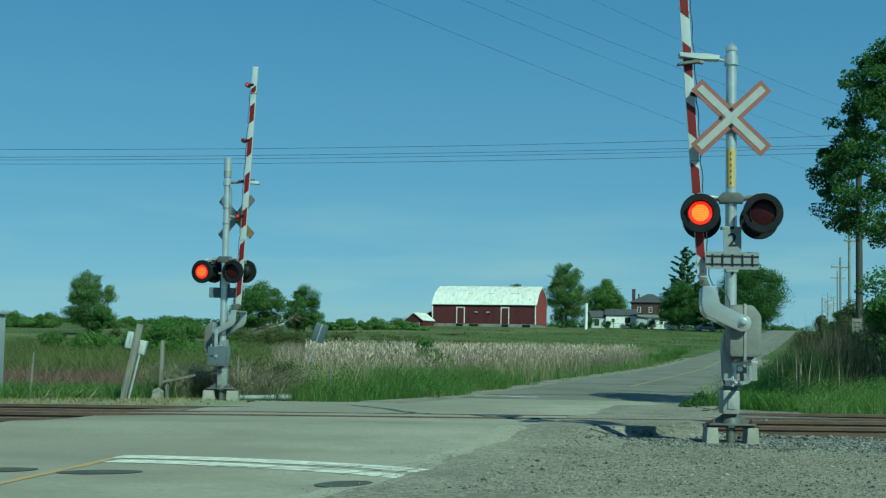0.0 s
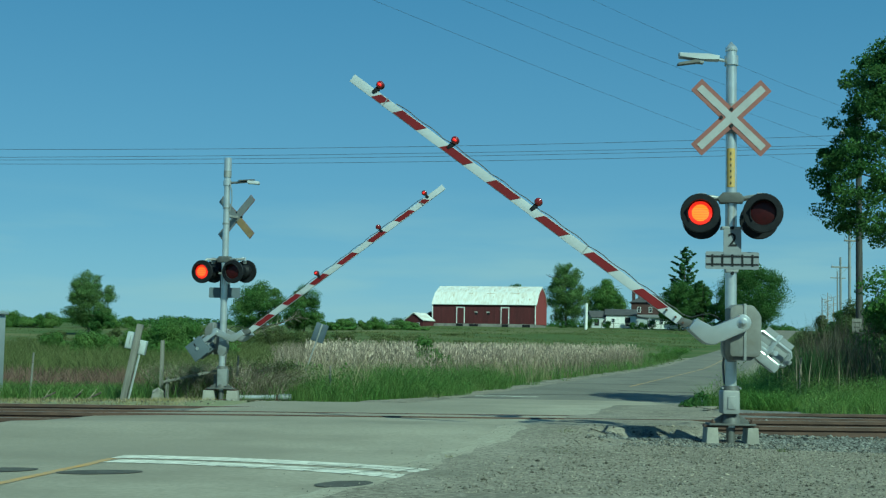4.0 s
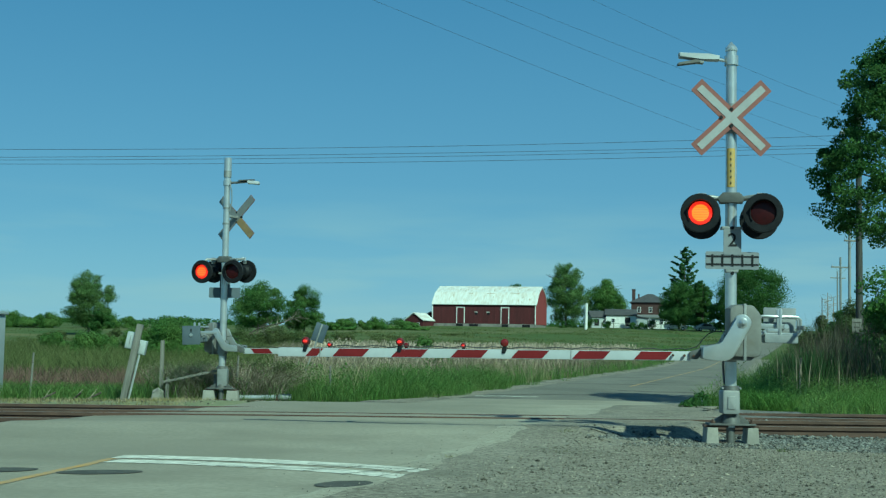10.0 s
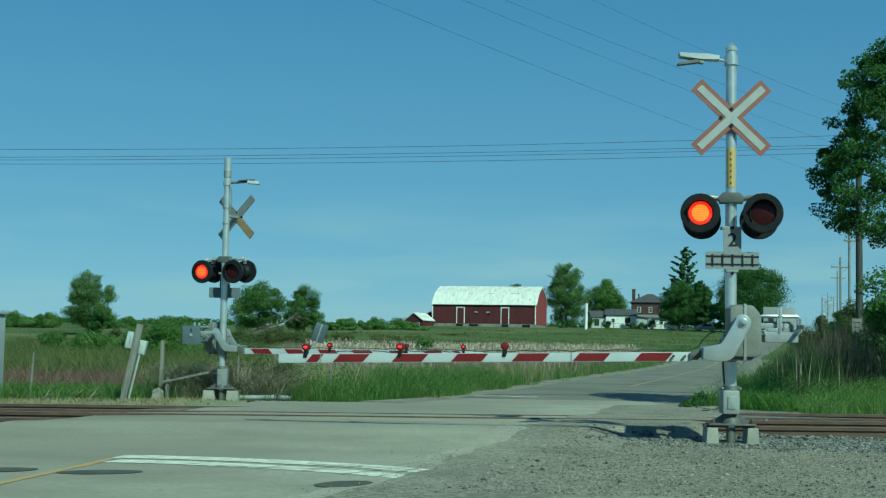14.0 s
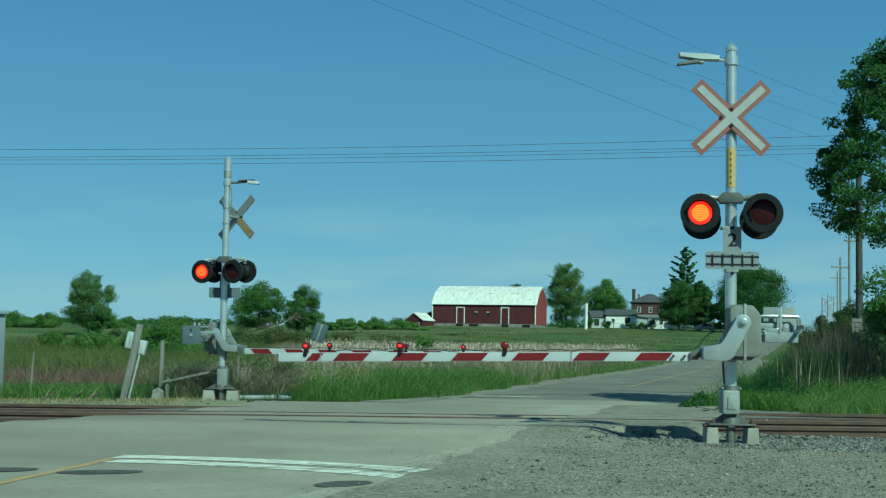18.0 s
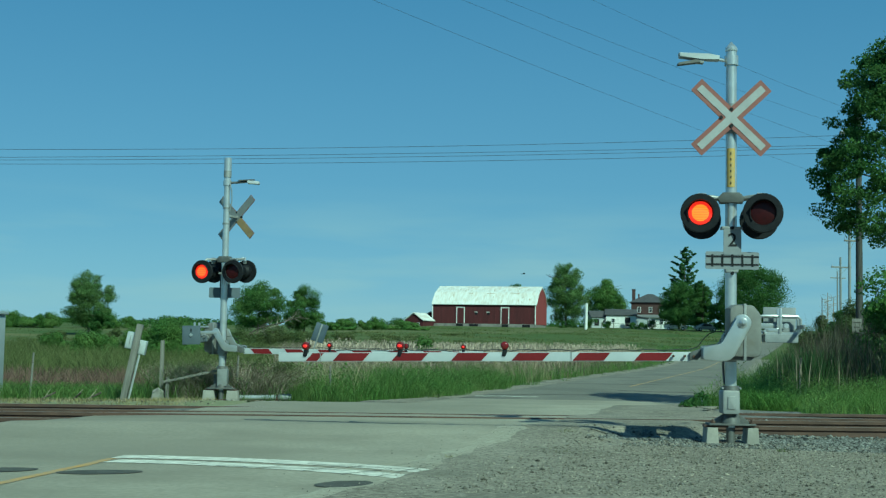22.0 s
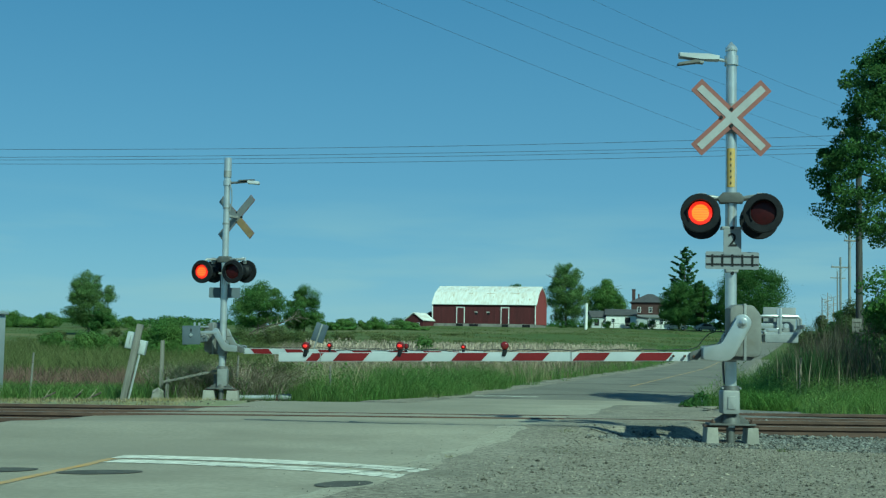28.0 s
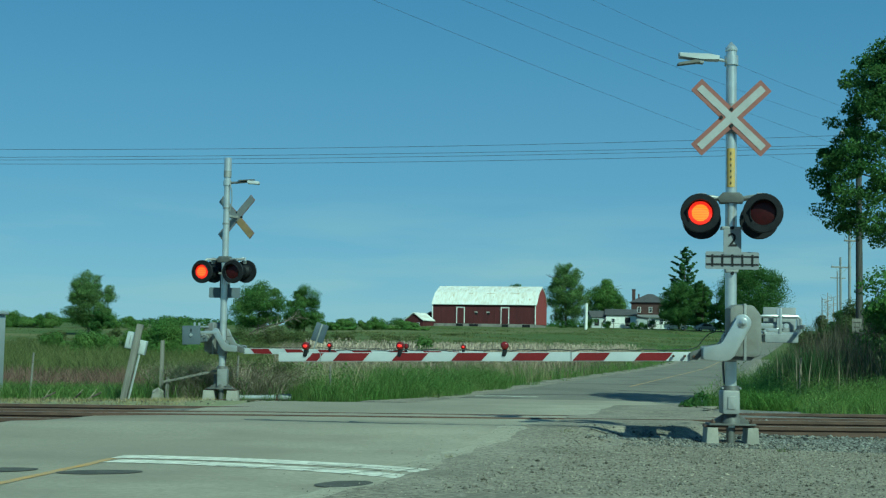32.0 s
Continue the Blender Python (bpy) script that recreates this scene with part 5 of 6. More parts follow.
shed(-1.2, 268, 4.2, (3.4, 4.6, 2.1), 1.1, -28, "barn_red", "barn_roof", "low red lean-to behind the small shed", "lean_to", along="y")
garage(37.8, 273, 5.3, -8)
shed(32.8, 273, 5.2, (3.4, 3.4, 1.8), 1.3, 10, "grey_box", "roof_dark", "small grey outbuilding with a dark roof under the trees")
shed(43.0, 274, 5.2, (2.0, 1.6, 1.2), 0.5, -6, "trim", "galv_dull", "low white pump house beside the porch", "pump_house")
t = thing("paddock_fence", pose(30.0, 262.0, 0.0), "low weathered paddock fence in front of the farm", "fence")
for k in range(12):
    part("fence_post", tube((k * 2.4, 0, zg(30 + k * 2.4, 262) - 0.2), (k * 2.4, 0, zg(30 + k * 2.4, 262) + 1.15), 0.09, 0.08, 6), "wood", t)
for q in (0.5, 1.0):
    part("fence_rail", path_tube([(k * 2.4, -0.1, zg(30 + k * 2.4, 262) + q) for k in range(12)], 0.05, 4), "wood", t)
t = thing("tall_white_post", pose(27.3, 245, zg(27.3, 245)), "tall bleached dead tree trunk standing in the field", "post")
part("trunk", tube((0, 0, -0.3), (0.1, 0, 4.9), 0.30, 0.22, 10), "trim", t)
part("snag", tube((0.05, 0, 3.9), (-0.35, 0, 4.7), 0.10, 0.05, 6), "trim", t)


def parked_car(x, y, yaw, mat, label):
    t = thing("parked_car", pose(x, y, zg(x, y), 0, 0, yaw), label, "car", "cars by the farmhouse")
    body = prism([(-2.15, 0.35), (2.15, 0.35), (2.2, 0.75), (1.3, 0.92), (0.75, 1.42), (-0.9, 1.45), (-1.7, 0.98), (-2.2, 0.9)], -0.85, 0.85, 0.06)
    b = part("body", body, mat, t)
    part("side_window", prism([(0.95, 0.95), (0.62, 1.34), (-0.8, 1.36), (-1.3, 0.98)], -0.87, -0.84), "glass", b)
    for x in (-1.35, 1.35):
        for y in (-0.78, 0.78):
            w = part("wheel", tube((x, y - 0.1, 0.33), (x, y + 0.1, 0.33), 0.33, seg=14), "black", t)
            part("rim", tube((x, y - 0.11, 0.33), (x, y + 0.11, 0.33), 0.19, seg=10), "galv", w)


parked_car(50.2, 246, 8, "car", "silver car parked by the farmhouse trees")
parked_car(45.2, 250, -12, "trim", "white car parked by the farmhouse")


# ---------------------------------------------------------------- power lines
def sagging(p0, p1, sag, n=16):
    p0, p1 = Vector(p0), Vector(p1)
    return [p0.lerp(p1, k / n) - Vector((0, 0, sag * 4 * (k / n) * (1 - k / n))) for k in range(n + 1)]


def utility_pole(x, y, h, arm, label, wood="pole_grey", r=0.125):
    t = thing("utility_pole", pose(x, y, zg(x, y) - 0.2, 0, 0, 15), label, "utility pole", "poles along the road")
    part("pole", tube((0, 0, 0), (0, 0, h), r, r * 0.7, 12), wood, t)
    c = part("crossarm", box((0, -0.12, h - 0.9), (arm, 0.1, 0.12), 0.008), "wood", t)
    for k in (-0.45, 0.0, 0.45):
        part("insulator", tube((k * arm, -0.12, h - 0.84), (k * arm, -0.12, h - 0.66), 0.045, 0.03, 8), "galv", c)
    for k in (-1, 1):
        part("arm_brace", tube((0, -0.13, h - 1.5), (k * arm * 0.3, -0.13, h - 0.95), 0.014, seg=5), "galv_dull", c)
    return t


utility_pole(35.45, 115, 9.6, 2.0, "weathered wooden utility pole with a crossarm")
utility_pole(29.95, 95, 10.7, 1.0, "tall weathered utility pole with a short crossarm")
utility_pole(52.0, 170, 10.0, 2.2, "distant utility pole beside the road")
POLE_A, POLE_B = (-21.0, 2.0), (16.14, 50.0)
utility_pole(*POLE_A, 10.6, 2.4, "wooden utility pole beside the road")
t = utility_pole(*POLE_B, 11.2, 1.8, "thick dark wooden utility pole standing in the roadside trees", "pole_wood", 0.15)
# Plate takes a dim wood tone in place of the trees' shade.
sg = part("sign_plate", box((-0.16, -0.17, 2.85), (0.36, 0.014, 0.54), 0.004), "wood", t, "sign plate dimmed in colour for tree shade", pose(0, 0, 0, 0, 0, -15))
part("sign_bar", box((-0.16, -0.18, 2.97), (0.28, 0.006, 0.05)), "pole_wood", sg)
part("sign_bar", box((-0.16, -0.18, 2.79), (0.24, 0.006, 0.04)), "pole_wood", sg)
for k, (p, z) in enumerate((((-1.58, 26.9, 8.4), 7.5), ((0.37, 29.4, 9.1), 8.9), ((1.38, 30.75, 9.49), 9.74), ((3.96, 34.1, 10.4), 10.46))):
    pts = [(POLE_A[0], POLE_A[1] + 0.2 * k, p[2] + 0.2)] + sagging(p, (*POLE_B, z), 0.12, 10)
    solid("overhead_wire", path_tube(pts, 0.0036, 5), "wire", "thin dark overhead wire above the road", "wire", "wires above the road")
for zl, zm, zr in ((9.82, 10.36, 11.17), (9.45, 10.04, 10.73), (9.32, 9.88, 10.60), (9.13, 9.64, 10.36)):
    def z_at(x):
        a = (zr - zm) / 17.8
        b = (zm - zl) / 20.7
        c = (a - b) / (17.8 + 20.7)
        return zm + (a + b) / 2 * x + c * x * x
    pts = [(x, 60.0, z_at(x)) for x in range(-48, 37, 4)]
    solid("overhead_wire", path_tube(pts, 0.010, 5), "wire", "thin dark overhead wire running along the tracks", "wire", "wires along the tracks")
for x in (-48.0, 36.0):
    utility_pole(x, 60.15, 12.4, 2.4, "wooden utility pole of the line along the tracks")


# ---------------------------------------------------------------- plants
RNG = np.random.default_rng(7)


def blades(name, x, y, h, w, lean, mat, label, category="grass", z=None, tip=0.15):
    """Bent blades, each of three triangles."""
    n = len(x)
    z = height(x, y) - 0.03 if z is None else z
    a, b = RNG.uniform(0, 2 * np.pi, n), RNG.uniform(0, 2 * np.pi, n)
    dx, dy = np.cos(a) * w / 2, np.sin(a) * w / 2
    lx, ly = np.cos(b) * lean * h, np.sin(b) * lean * h
    v = np.empty((n, 5, 3))
    v[:, 0] = np.stack([x - dx, y - dy, z], 1)
    v[:, 1] = np.stack([x + dx, y + dy, z], 1)
    v[:, 2] = np.stack([x + dx * 0.8 + lx * 0.3, y + dy * 0.8 + ly * 0.3, z + h * 0.55], 1)
    v[:, 3] = np.stack([x - dx * 0.8 + lx * 0.3, y - dy * 0.8 + ly * 0.3, z + h * 0.55], 1)
    v[:, 4] = np.stack([x + lx, y + ly, z + h], 1)
    k = np.arange(n)[:, None] * 5
    tris = np.concatenate([k + [0, 1, 2], k + [0, 2, 3], k + [3, 2, 4]])
    return solid(name, fast_mesh(name, v.reshape(-1, 3), tris, mat), "", label, category, kind="stuff")


def spread(n, x0, x1, y0, y1, keep=None, clump=0.0):
    """Points over a stretch of land, in tufts if clump is given, thinned by keep(x, y)."""
    if clump:
        m = max(1, n // 14)
        cx, cy = RNG.uniform(x0, x1, m), RNG.uniform(y0, y1, m)
        i = RNG.integers(0, m, n)
        x, y = cx[i] + RNG.normal(0, clump, n), cy[i] + RNG.normal(0, clump, n)
    else:
        x, y = RNG.uniform(x0, x1, n), RNG.uniform(y0, y1, n)
    if keep is not None:
        k = keep(x, y)
        x, y = x[k], y[k]
    return x, y


def patchy(x, y, s=0.35, seed=0.0):
    return 0.5 + 0.25 * np.sin(x * s + seed) * np.sin(y * s * 0.8 + seed * 1.7) + 0.25 * np.sin(x * s * 2.3 + y * s * 1.9 + seed)


def left_of(x, y, u):
    return (x - road_x(y)) * 0.965 < u


def right_of(x, y, u):
    return (x - road_x(y)) * 0.965 > u


def bank_edge(x, y):
    """Land beyond the tracks, left of the road and clear of its edge."""
    return left_of(x, y, -2.55 - 1.0 * smooth(31.0, 27.0, y) - 0.2 * np.sin(y * 1.3)) & (track_s(x, y) > 9.2 + 0.3 * np.sin(x * 2.2))


def taper_in(x, y, d):
    """Short at the road's edge, full height d metres into the bank."""
    return 0.40 + 0.60 * smooth(0.0, d, -2.55 - 1.0 * smooth(31.0, 27.0, y) - (x - road_x(y)) * 0.965)


# bank of tall green grass beside the road
x, y = spread(80000, -6.0, 22.0, 29.0, 110.0, lambda x, y: bank_edge(x, y) & (x > road_x(y) - 9.5) & (RNG.random(len(x)) < 26.0 / y), 0.10)
blades("tall_grass", x, y, RNG.uniform(0.4, 1.15, len(x)) * (0.6 + 0.6 * patchy(x, y)) * taper_in(x, y, 1.3), RNG.uniform(0.007, 0.014, len(x)), RNG.uniform(0.2, 1.0, len(x)), "grass", "bank of tall fresh green grass beside the road")
x, y = spread(16000, -6.5, 12.0, 30.5, 56.0, lambda x, y: left_of(x, y, -4.4) & bank_edge(x, y) & (x > road_x(y) - 9.5) & (patchy(x, y, 0.45, 2) > 0.38), 0.3)
blades("dry_grass", x, y, RNG.uniform(0.65, 1.30, len(x)), RNG.uniform(0.008, 0.015, len(x)), RNG.uniform(0.05, 0.6, len(x)), "straw", "dry straw stalks among the green grass")
x, y = spread(9000, -7.0, 30.0, 28.0, 110.0, lambda x, y: left_of(x, y, -2.3 - 1.0 * smooth(31.0, 27.0, y)) & right_of(x, y, -4.2) & (track_s(x, y) > 8.6), 0.06)
blades("verge_grass", x, y, RNG.uniform(0.08, 0.30, len(x)), 0.014, RNG.uniform(0.2, 0.6, len(x)), "grass_dull", "short grass along the edge of the asphalt")

x, y = spread(86000, -6.5, 8.0, 28.0, 42.0, lambda x, y: bank_edge(x, y) & (x > road_x(y) - 9.5), 0.10)
blades("tall_grass", x, y, RNG.uniform(0.25, 1.0, len(x)) * (0.55 + 0.7 * patchy(x, y)) * taper_in(x, y, 1.0), RNG.uniform(0.005, 0.011, len(x)), RNG.uniform(0.25, 1.3, len(x)), "grass", "bank of tall fresh green grass beside the road")

# cattails standing in the wet hollow
def hollow(x, y):
    return left_of(x, y, -5.4 - 0.5 * np.sin(y * 0.7)) & (x > -0.128 * y) & (patchy(x, y, 0.22, 1.0) > 0.22) & ((x > -0.03 * y) | (RNG.random(len(x)) < 0.55))


x, y = spread(62000, -12.0, 20.0, 45.0, 104.0, hollow, 0.25)
hc = RNG.uniform(0.85, 1.68, len(x))
blades("cattails", x, y, hc, RNG.uniform(0.016, 0.036, len(x)), RNG.uniform(0.05, 0.5, len(x)), "cattail", "bed of dead straw-coloured cattails", "cattails")
k = (RNG.random(len(x)) < 0.60) & (x > -0.105 * y)
blades("cattail_heads", x[k], y[k], RNG.uniform(0.08, 0.18, k.sum()), RNG.uniform(0.03, 0.06, k.sum()), 0.3, "fluff", "fluffy pale cattail heads", "cattails", height(x[k], y[k]) + hc[k] - 0.12)
x, y = spread(17000, -12.0, 18.0, 38.0, 98.0, lambda x, y: left_of(x, y, -5.0) & (x > -0.128 * y), 0.2)
blades("hollow_grass", x, y, RNG.uniform(0.4, 0.75, len(x)), RNG.uniform(0.012, 0.024, len(x)), RNG.uniform(0.05, 0.4, len(x)), "grass", "green shoots among the cattails")

# rough meadow beyond the tracks
def meadow(x, y):
    return left_of(x, y, -8.0) & (track_s(x, y) > 9.4 + 0.4 * np.sin(x * 1.7)) & (x < -3.2 - (y - 29) * 0.05)


x, y = spread(44000, -16.0, -3.0, 28.0, 37.0, meadow, 0.12)
blades("trackside_grass", x, y, RNG.uniform(0.12, 0.45, len(x)), RNG.uniform(0.009, 0.016, len(x)), RNG.uniform(0.3, 1.3, len(x)), "grass", "green grass beside the tracks")
x, y = spread(20000, -18.0, -4.0, 36.0, 44.0, meadow, 0.2)
blades("brown_weeds", x, y, RNG.uniform(0.35, 0.85, len(x)), RNG.uniform(0.014, 0.03, len(x)), RNG.uniform(0.2, 0.8, len(x)), "pink_weed", "reddish-brown dead weeds in the meadow", "weeds")
x, y = spread(66000, -44.0, 0.0, 38.0, 120.0, lambda x, y: meadow(x, y) | (left_of(x, y, -14) & (y > 60)), 0.5)
blades("meadow_grass", x, y, RNG.uniform(0.5, 1.2, len(x)), RNG.uniform(0.016, 0.036, len(x)), RNG.uniform(0.2, 0.9, len(x)), "grass_dull", "tall rough meadow grass and weeds")
x, y = spread(12000, -70.0, 75.0, 98.0, 250.0, lambda x, y: left_of(x, y, -4.5) | right_of(x, y, 4.5), 1.6)
blades("field_grass", x, y, RNG.uniform(0.06, 0.16, len(x)), RNG.uniform(0.04, 0.09, len(x)), RNG.uniform(0.6, 1.6, len(x)), "grass_dull", "grass of the rising field")

x, y = spread(26000, -12.0, 42.0, 100.0, 235.0, lambda x, y: (left_of(x, y, -4.5) | right_of(x, y, 4.5)) & (patchy(x, y, 0.16, 2.0) > 0.52), 0.5)
blades("field_weeds", x, y, RNG.uniform(0.12, 0.42, len(x)), RNG.uniform(0.03, 0.06, len(x)), RNG.uniform(0.3, 1.2, len(x)), "grass_dull", "patches of taller weeds in the field", "weeds")

# right of the road
def right_bank(x, y):
    return right_of(x, y, 4.3 + 0.4 * np.sin(y * 1.9)) & (track_s(x, y) > 5.45 + 0.12 * np.sin(x * 2.7)) & right_of(x, y, 3.9 + 2.6 * smooth(29.0, 26.5, y))


x, y = spread(95000, 4.0, 19.0, 23.4, 36.0, right_bank, 0.13)
blades("bank_grass", x, y, RNG.uniform(0.14, 0.55, len(x)) * (0.5 + 0.8 * patchy(x, y, 0.8, 4)) * (0.8 + 0.95 * smooth(26.0, 32.5, y)), RNG.uniform(0.007, 0.015, len(x)), RNG.uniform(0.3, 1.5, len(x)), "grass_lush", "lush green grass on the far side of the tracks")
x, y = spread(30000, 7.0, 34.0, 34.0, 110.0, lambda x, y: right_of(x, y, 3.7) & right_of(x, y, 4.2 + 0.5 * np.sin(y)) & (x < road_x(y) + 9), 0.2)
blades("verge_grass", x, y, RNG.uniform(0.25, 0.75, len(x)), RNG.uniform(0.008, 0.018, len(x)), RNG.uniform(0.15, 0.8, len(x)), "grass", "tall grass along the road")
x, y = spread(19000, 7.5, 24.0, 33.4, 46.0, lambda x, y: right_of(x, y, 4.3 + 0.5 * np.sin(y)) & (x > 7.8 + (y - 30) * 0.26), 0.16)
blades("reeds", x, y, (0.5 + 0.5 * smooth(0.0, 1.3, x - 7.8 - (y - 30) * 0.26)) * RNG.uniform(1.4, 2.85, len(x)) * (0.75 + 0.4 * patchy(x, y, 0.9, 3)), RNG.uniform(0.008, 0.020, len(x)), RNG.uniform(0.03, 0.35, len(x)), "reed", "stand of dead brown reeds", "reeds")
x, y = spread(42000, 7.5, 24.0, 32.8, 50.0, lambda x, y: right_of(x, y, 4.6) & (x > 7.9 + (y - 30) * 0.26), 0.2)
blades("reed_shoots", x, y, (0.5 + 0.5 * smooth(0.0, 1.3, x - 7.9 - (y - 30) * 0.26)) * RNG.uniform(0.8, 2.0, len(x)), RNG.uniform(0.010, 0.022, len(x)), RNG.uniform(0.08, 0.4, len(x)), "reed_green", "dark green shoots among the reeds", "reeds")
x, y = spread(4200, 7.6, 10.0, 32.9, 35.2, lambda x, y: (x > 7.98 + 0.25 * (y - 33)) & (x < 9.9), 0.15)
blades("reed_shoots", x, y, RNG.uniform(0.55, 1.0, len(x)) * (0.80 + 1.0 * smooth(8.1, 9.5, x)), RNG.uniform(0.012, 0.024, len(x)), RNG.uniform(0.06, 0.35, len(x)), "reed_green", "low dark shoots at the edge of the reeds", "reeds")
x, y = spread(240, 8.3, 14.0, 32.5, 34.4, lambda x, y: x > 8.35 + 0.25 * (y - 32.5), 0.3)
blades("dry_stalks", x, y, RNG.uniform(0.8, 1.8, len(x)), RNG.uniform(0.016, 0.030, len(x)), RNG.uniform(0.02, 0.22, len(x)), "cattail", "pale dry stalks standing among the reeds", "reeds")

x, y = spread(6500, 6.0, 18.0, 24.5, 34.0, right_bank, 0.25)
z = height(x, y) + RNG.uniform(0.06, 0.42, len(x)) * (0.5 + 0.8 * patchy(x, y, 0.9, 2)) * (0.8 + 1.2 * smooth(26.0, 32.5, y))
pts = np.repeat(np.stack([x, y, z], 1), 6, 0) + RNG.normal(0, 0.06, (len(x) * 6, 3))
BANK_LEAVES = pts

x, y = spread(16000, -15.0, -4.6, 23.8, 28.6, lambda x, y: (track_s(x, y) > 5.7) & (track_s(x, y) < 8.6), 0.14)
blades("trackside_grass", x, y, RNG.uniform(0.04, 0.14, len(x)), 0.014, RNG.uniform(0.3, 1.2, len(x)), "grass_yellow", "short yellowing grass on the trackside strip")
x, y = spread(7000, -15.0, -4.6, 23.8, 28.6, lambda x, y: (track_s(x, y) > 5.7) & (track_s(x, y) < 9.6), 0.08)
blades("dry_grass", x, y, RNG.uniform(0.03, 0.13, len(x)), 0.012, RNG.uniform(0.3, 1.0, len(x)), "straw", "short dry grass on the trackside strip")

# small tufts in the gravel
for cx, cy, r, n, hh in ((1.35, 14.35, 0.16, 160, 0.06), (3.98, 15.15, 0.05, 60, 0.10), (0.75, 14.9, 0.05, 40, 0.05), (0.12, 13.5, 0.06, 50, 0.08), (3.15, 14.3, 0.10, 90, 0.05), (5.05, 14.9, 0.10, 80, 0.07), (1.62, 16.6, 0.07, 60, 0.08), (-0.06, 11.55, 0.07, 150, 0.05), (0.56, 13.75, 0.13, 240, 0.05), (2.55, 12.6, 0.10, 60, 0.04), (3.3, 13.2, 0.06, 50, 0.05), (4.3, 12.4, 0.08, 60, 0.05)):
    x, y = cx + RNG.normal(0, r, n), cy + RNG.normal(0, r * 0.6, n)
    blades("grass_tuft", x, y, RNG.uniform(0.4, 1.2, n) * hh, 0.008, RNG.uniform(0.2, 0.9, n), "grass_yellow" if cx < 1.0 else "grass_dull", "small weed tuft growing in the gravel", "weeds")


def leaves(pts, size, mat, name="crown", out=None, small=False):
    """Leaves at the given points, turned outwards from their clump; small ones are single triangles."""
    n = len(pts)
    d = RNG.normal(size=(n, 3))
    d /= np.linalg.norm(d, axis=1)[:, None]
    if out is not None:
        d = d * 0.62 + out
        d /= np.linalg.norm(d, axis=1)[:, None] + 1e-9
    e = np.cross(d, RNG.normal(size=(n, 3)))
    e /= np.linalg.norm(e, axis=1)[:, None] + 1e-9
    f = np.cross(d, e)
    s = (size * RNG.uniform(0.6, 1.4, n))[:, None]
    if small:
        v = np.stack([pts - e * s * 0.85 - f * s * 0.5, pts + e * s * 0.85 - f * s * 0.4, pts + f * s * 0.95], 1)
        return fast_mesh(name, v.reshape(-1, 3), np.arange(n * 3).reshape(n, 3), mat)
    v = np.stack([pts - e * s * 0.8, pts + f * s * 0.58 + d * s * 0.15, pts + e * s * 0.8, pts - f * s * 0.58 + d * s * 0.15], 1)
    k = np.arange(n)[:, None] * 4
    tris = np.concatenate([k + [0, 1, 2], k + [0, 2, 3]])
    return fast_mesh(name, v.reshape(-1, 3), tris, mat)


def clump_points(n, c, r, shell=0.28):
    """Points in the outer part of a rounded clump, with their outward directions."""
    p = RNG.normal(size=(n, 3))
    p /= np.linalg.norm(p, axis=1)[:, None] + 1e-9
    q = p * (RNG.random(n) ** shell)[:, None]
    q *= 1 + 0.16 * np.sin(7 * p[:, :1] + 3 * p[:, 1:2] + c[0]) * np.sin(6 * p[:, 2:3] + c[1])
    return np.array(c) + q * np.array(r), p


def hedge(name, centres, label, mat, n, size, small=True):
    """One thicket of many bushes: x, y, width and height of each."""
    pts, out = [], []
    m = 11
    per = int(n * (1.9 if small else 1.0)) // len(centres) // m
    for cx, cy, w, h in centres:
        for _ in range(m):
            r = RNG.uniform(0.16, 0.30)
            c = np.array([cx + RNG.normal(0, w * 0.27), cy + RNG.normal(0, w * 0.2), zg(cx, cy) + h * RNG.uniform(0.10, 0.78)])
            p, o = clump_points(per, c, (w * r, w * r, min(h * 0.3, w * r)))
            pts.append(p)
            out.append(o + np.array([0, 0, 0.5]))
    solid(name, leaves(np.concatenate(pts), size * (0.62 if small else 0.8), mat, name, np.concatenate(out), small), "", label, "bushes", kind="stuff")


def twigs(name, n, x0, x1, y0, y1, hmax, label, mat="twig"):
    x, y = spread(n, x0, x1, y0, y1)
    blades(name, x, y, RNG.uniform(0.15, 1.0, n) * hmax, RNG.uniform(0.006, 0.016, n), RNG.uniform(0.3, 2.4, n), mat, label, "brush")


twigs("dead_brush", 6200, -6.0, -3.5, 28.3, 30.2, 0.95, "tangle of grey dead twigs round the signal foot")
hedge("brambles", [(-3.95, 29.3, 0.9, 1.25), (-3.5, 29.6, 0.8, 0.9), (-4.6, 29.5, 0.8, 1.1)], "leafy brambles round the signal foot", "leaf_olive", 3200, 0.040, False)
twigs("dead_brush", 500, -5.6, -3.6, 29.2, 30.6, 1.1, "tangle of brown brambles behind the signal", "reed")


def crown_points(n, clumps, shape):
    """Leaf points gathered in clumps; shape(i) gives each clump's centre and radius."""
    pts, out = [], []
    for i in range(clumps):
        c, r = shape(i)
        p, o = clump_points(n // clumps, c, r)
        pts.append(p)
        out.append(o)
    return np.concatenate(pts), np.concatenate(out)


def limb_tube(pts, r0, r1, bm, seg=7):
    n = len(pts) - 1
    for i in range(n):
        tube(pts[i], pts[i + 1], r0 + (r1 - r0) * i / n, r0 + (r1 - r0) * (i + 1) / n, seg, bm, caps=False)


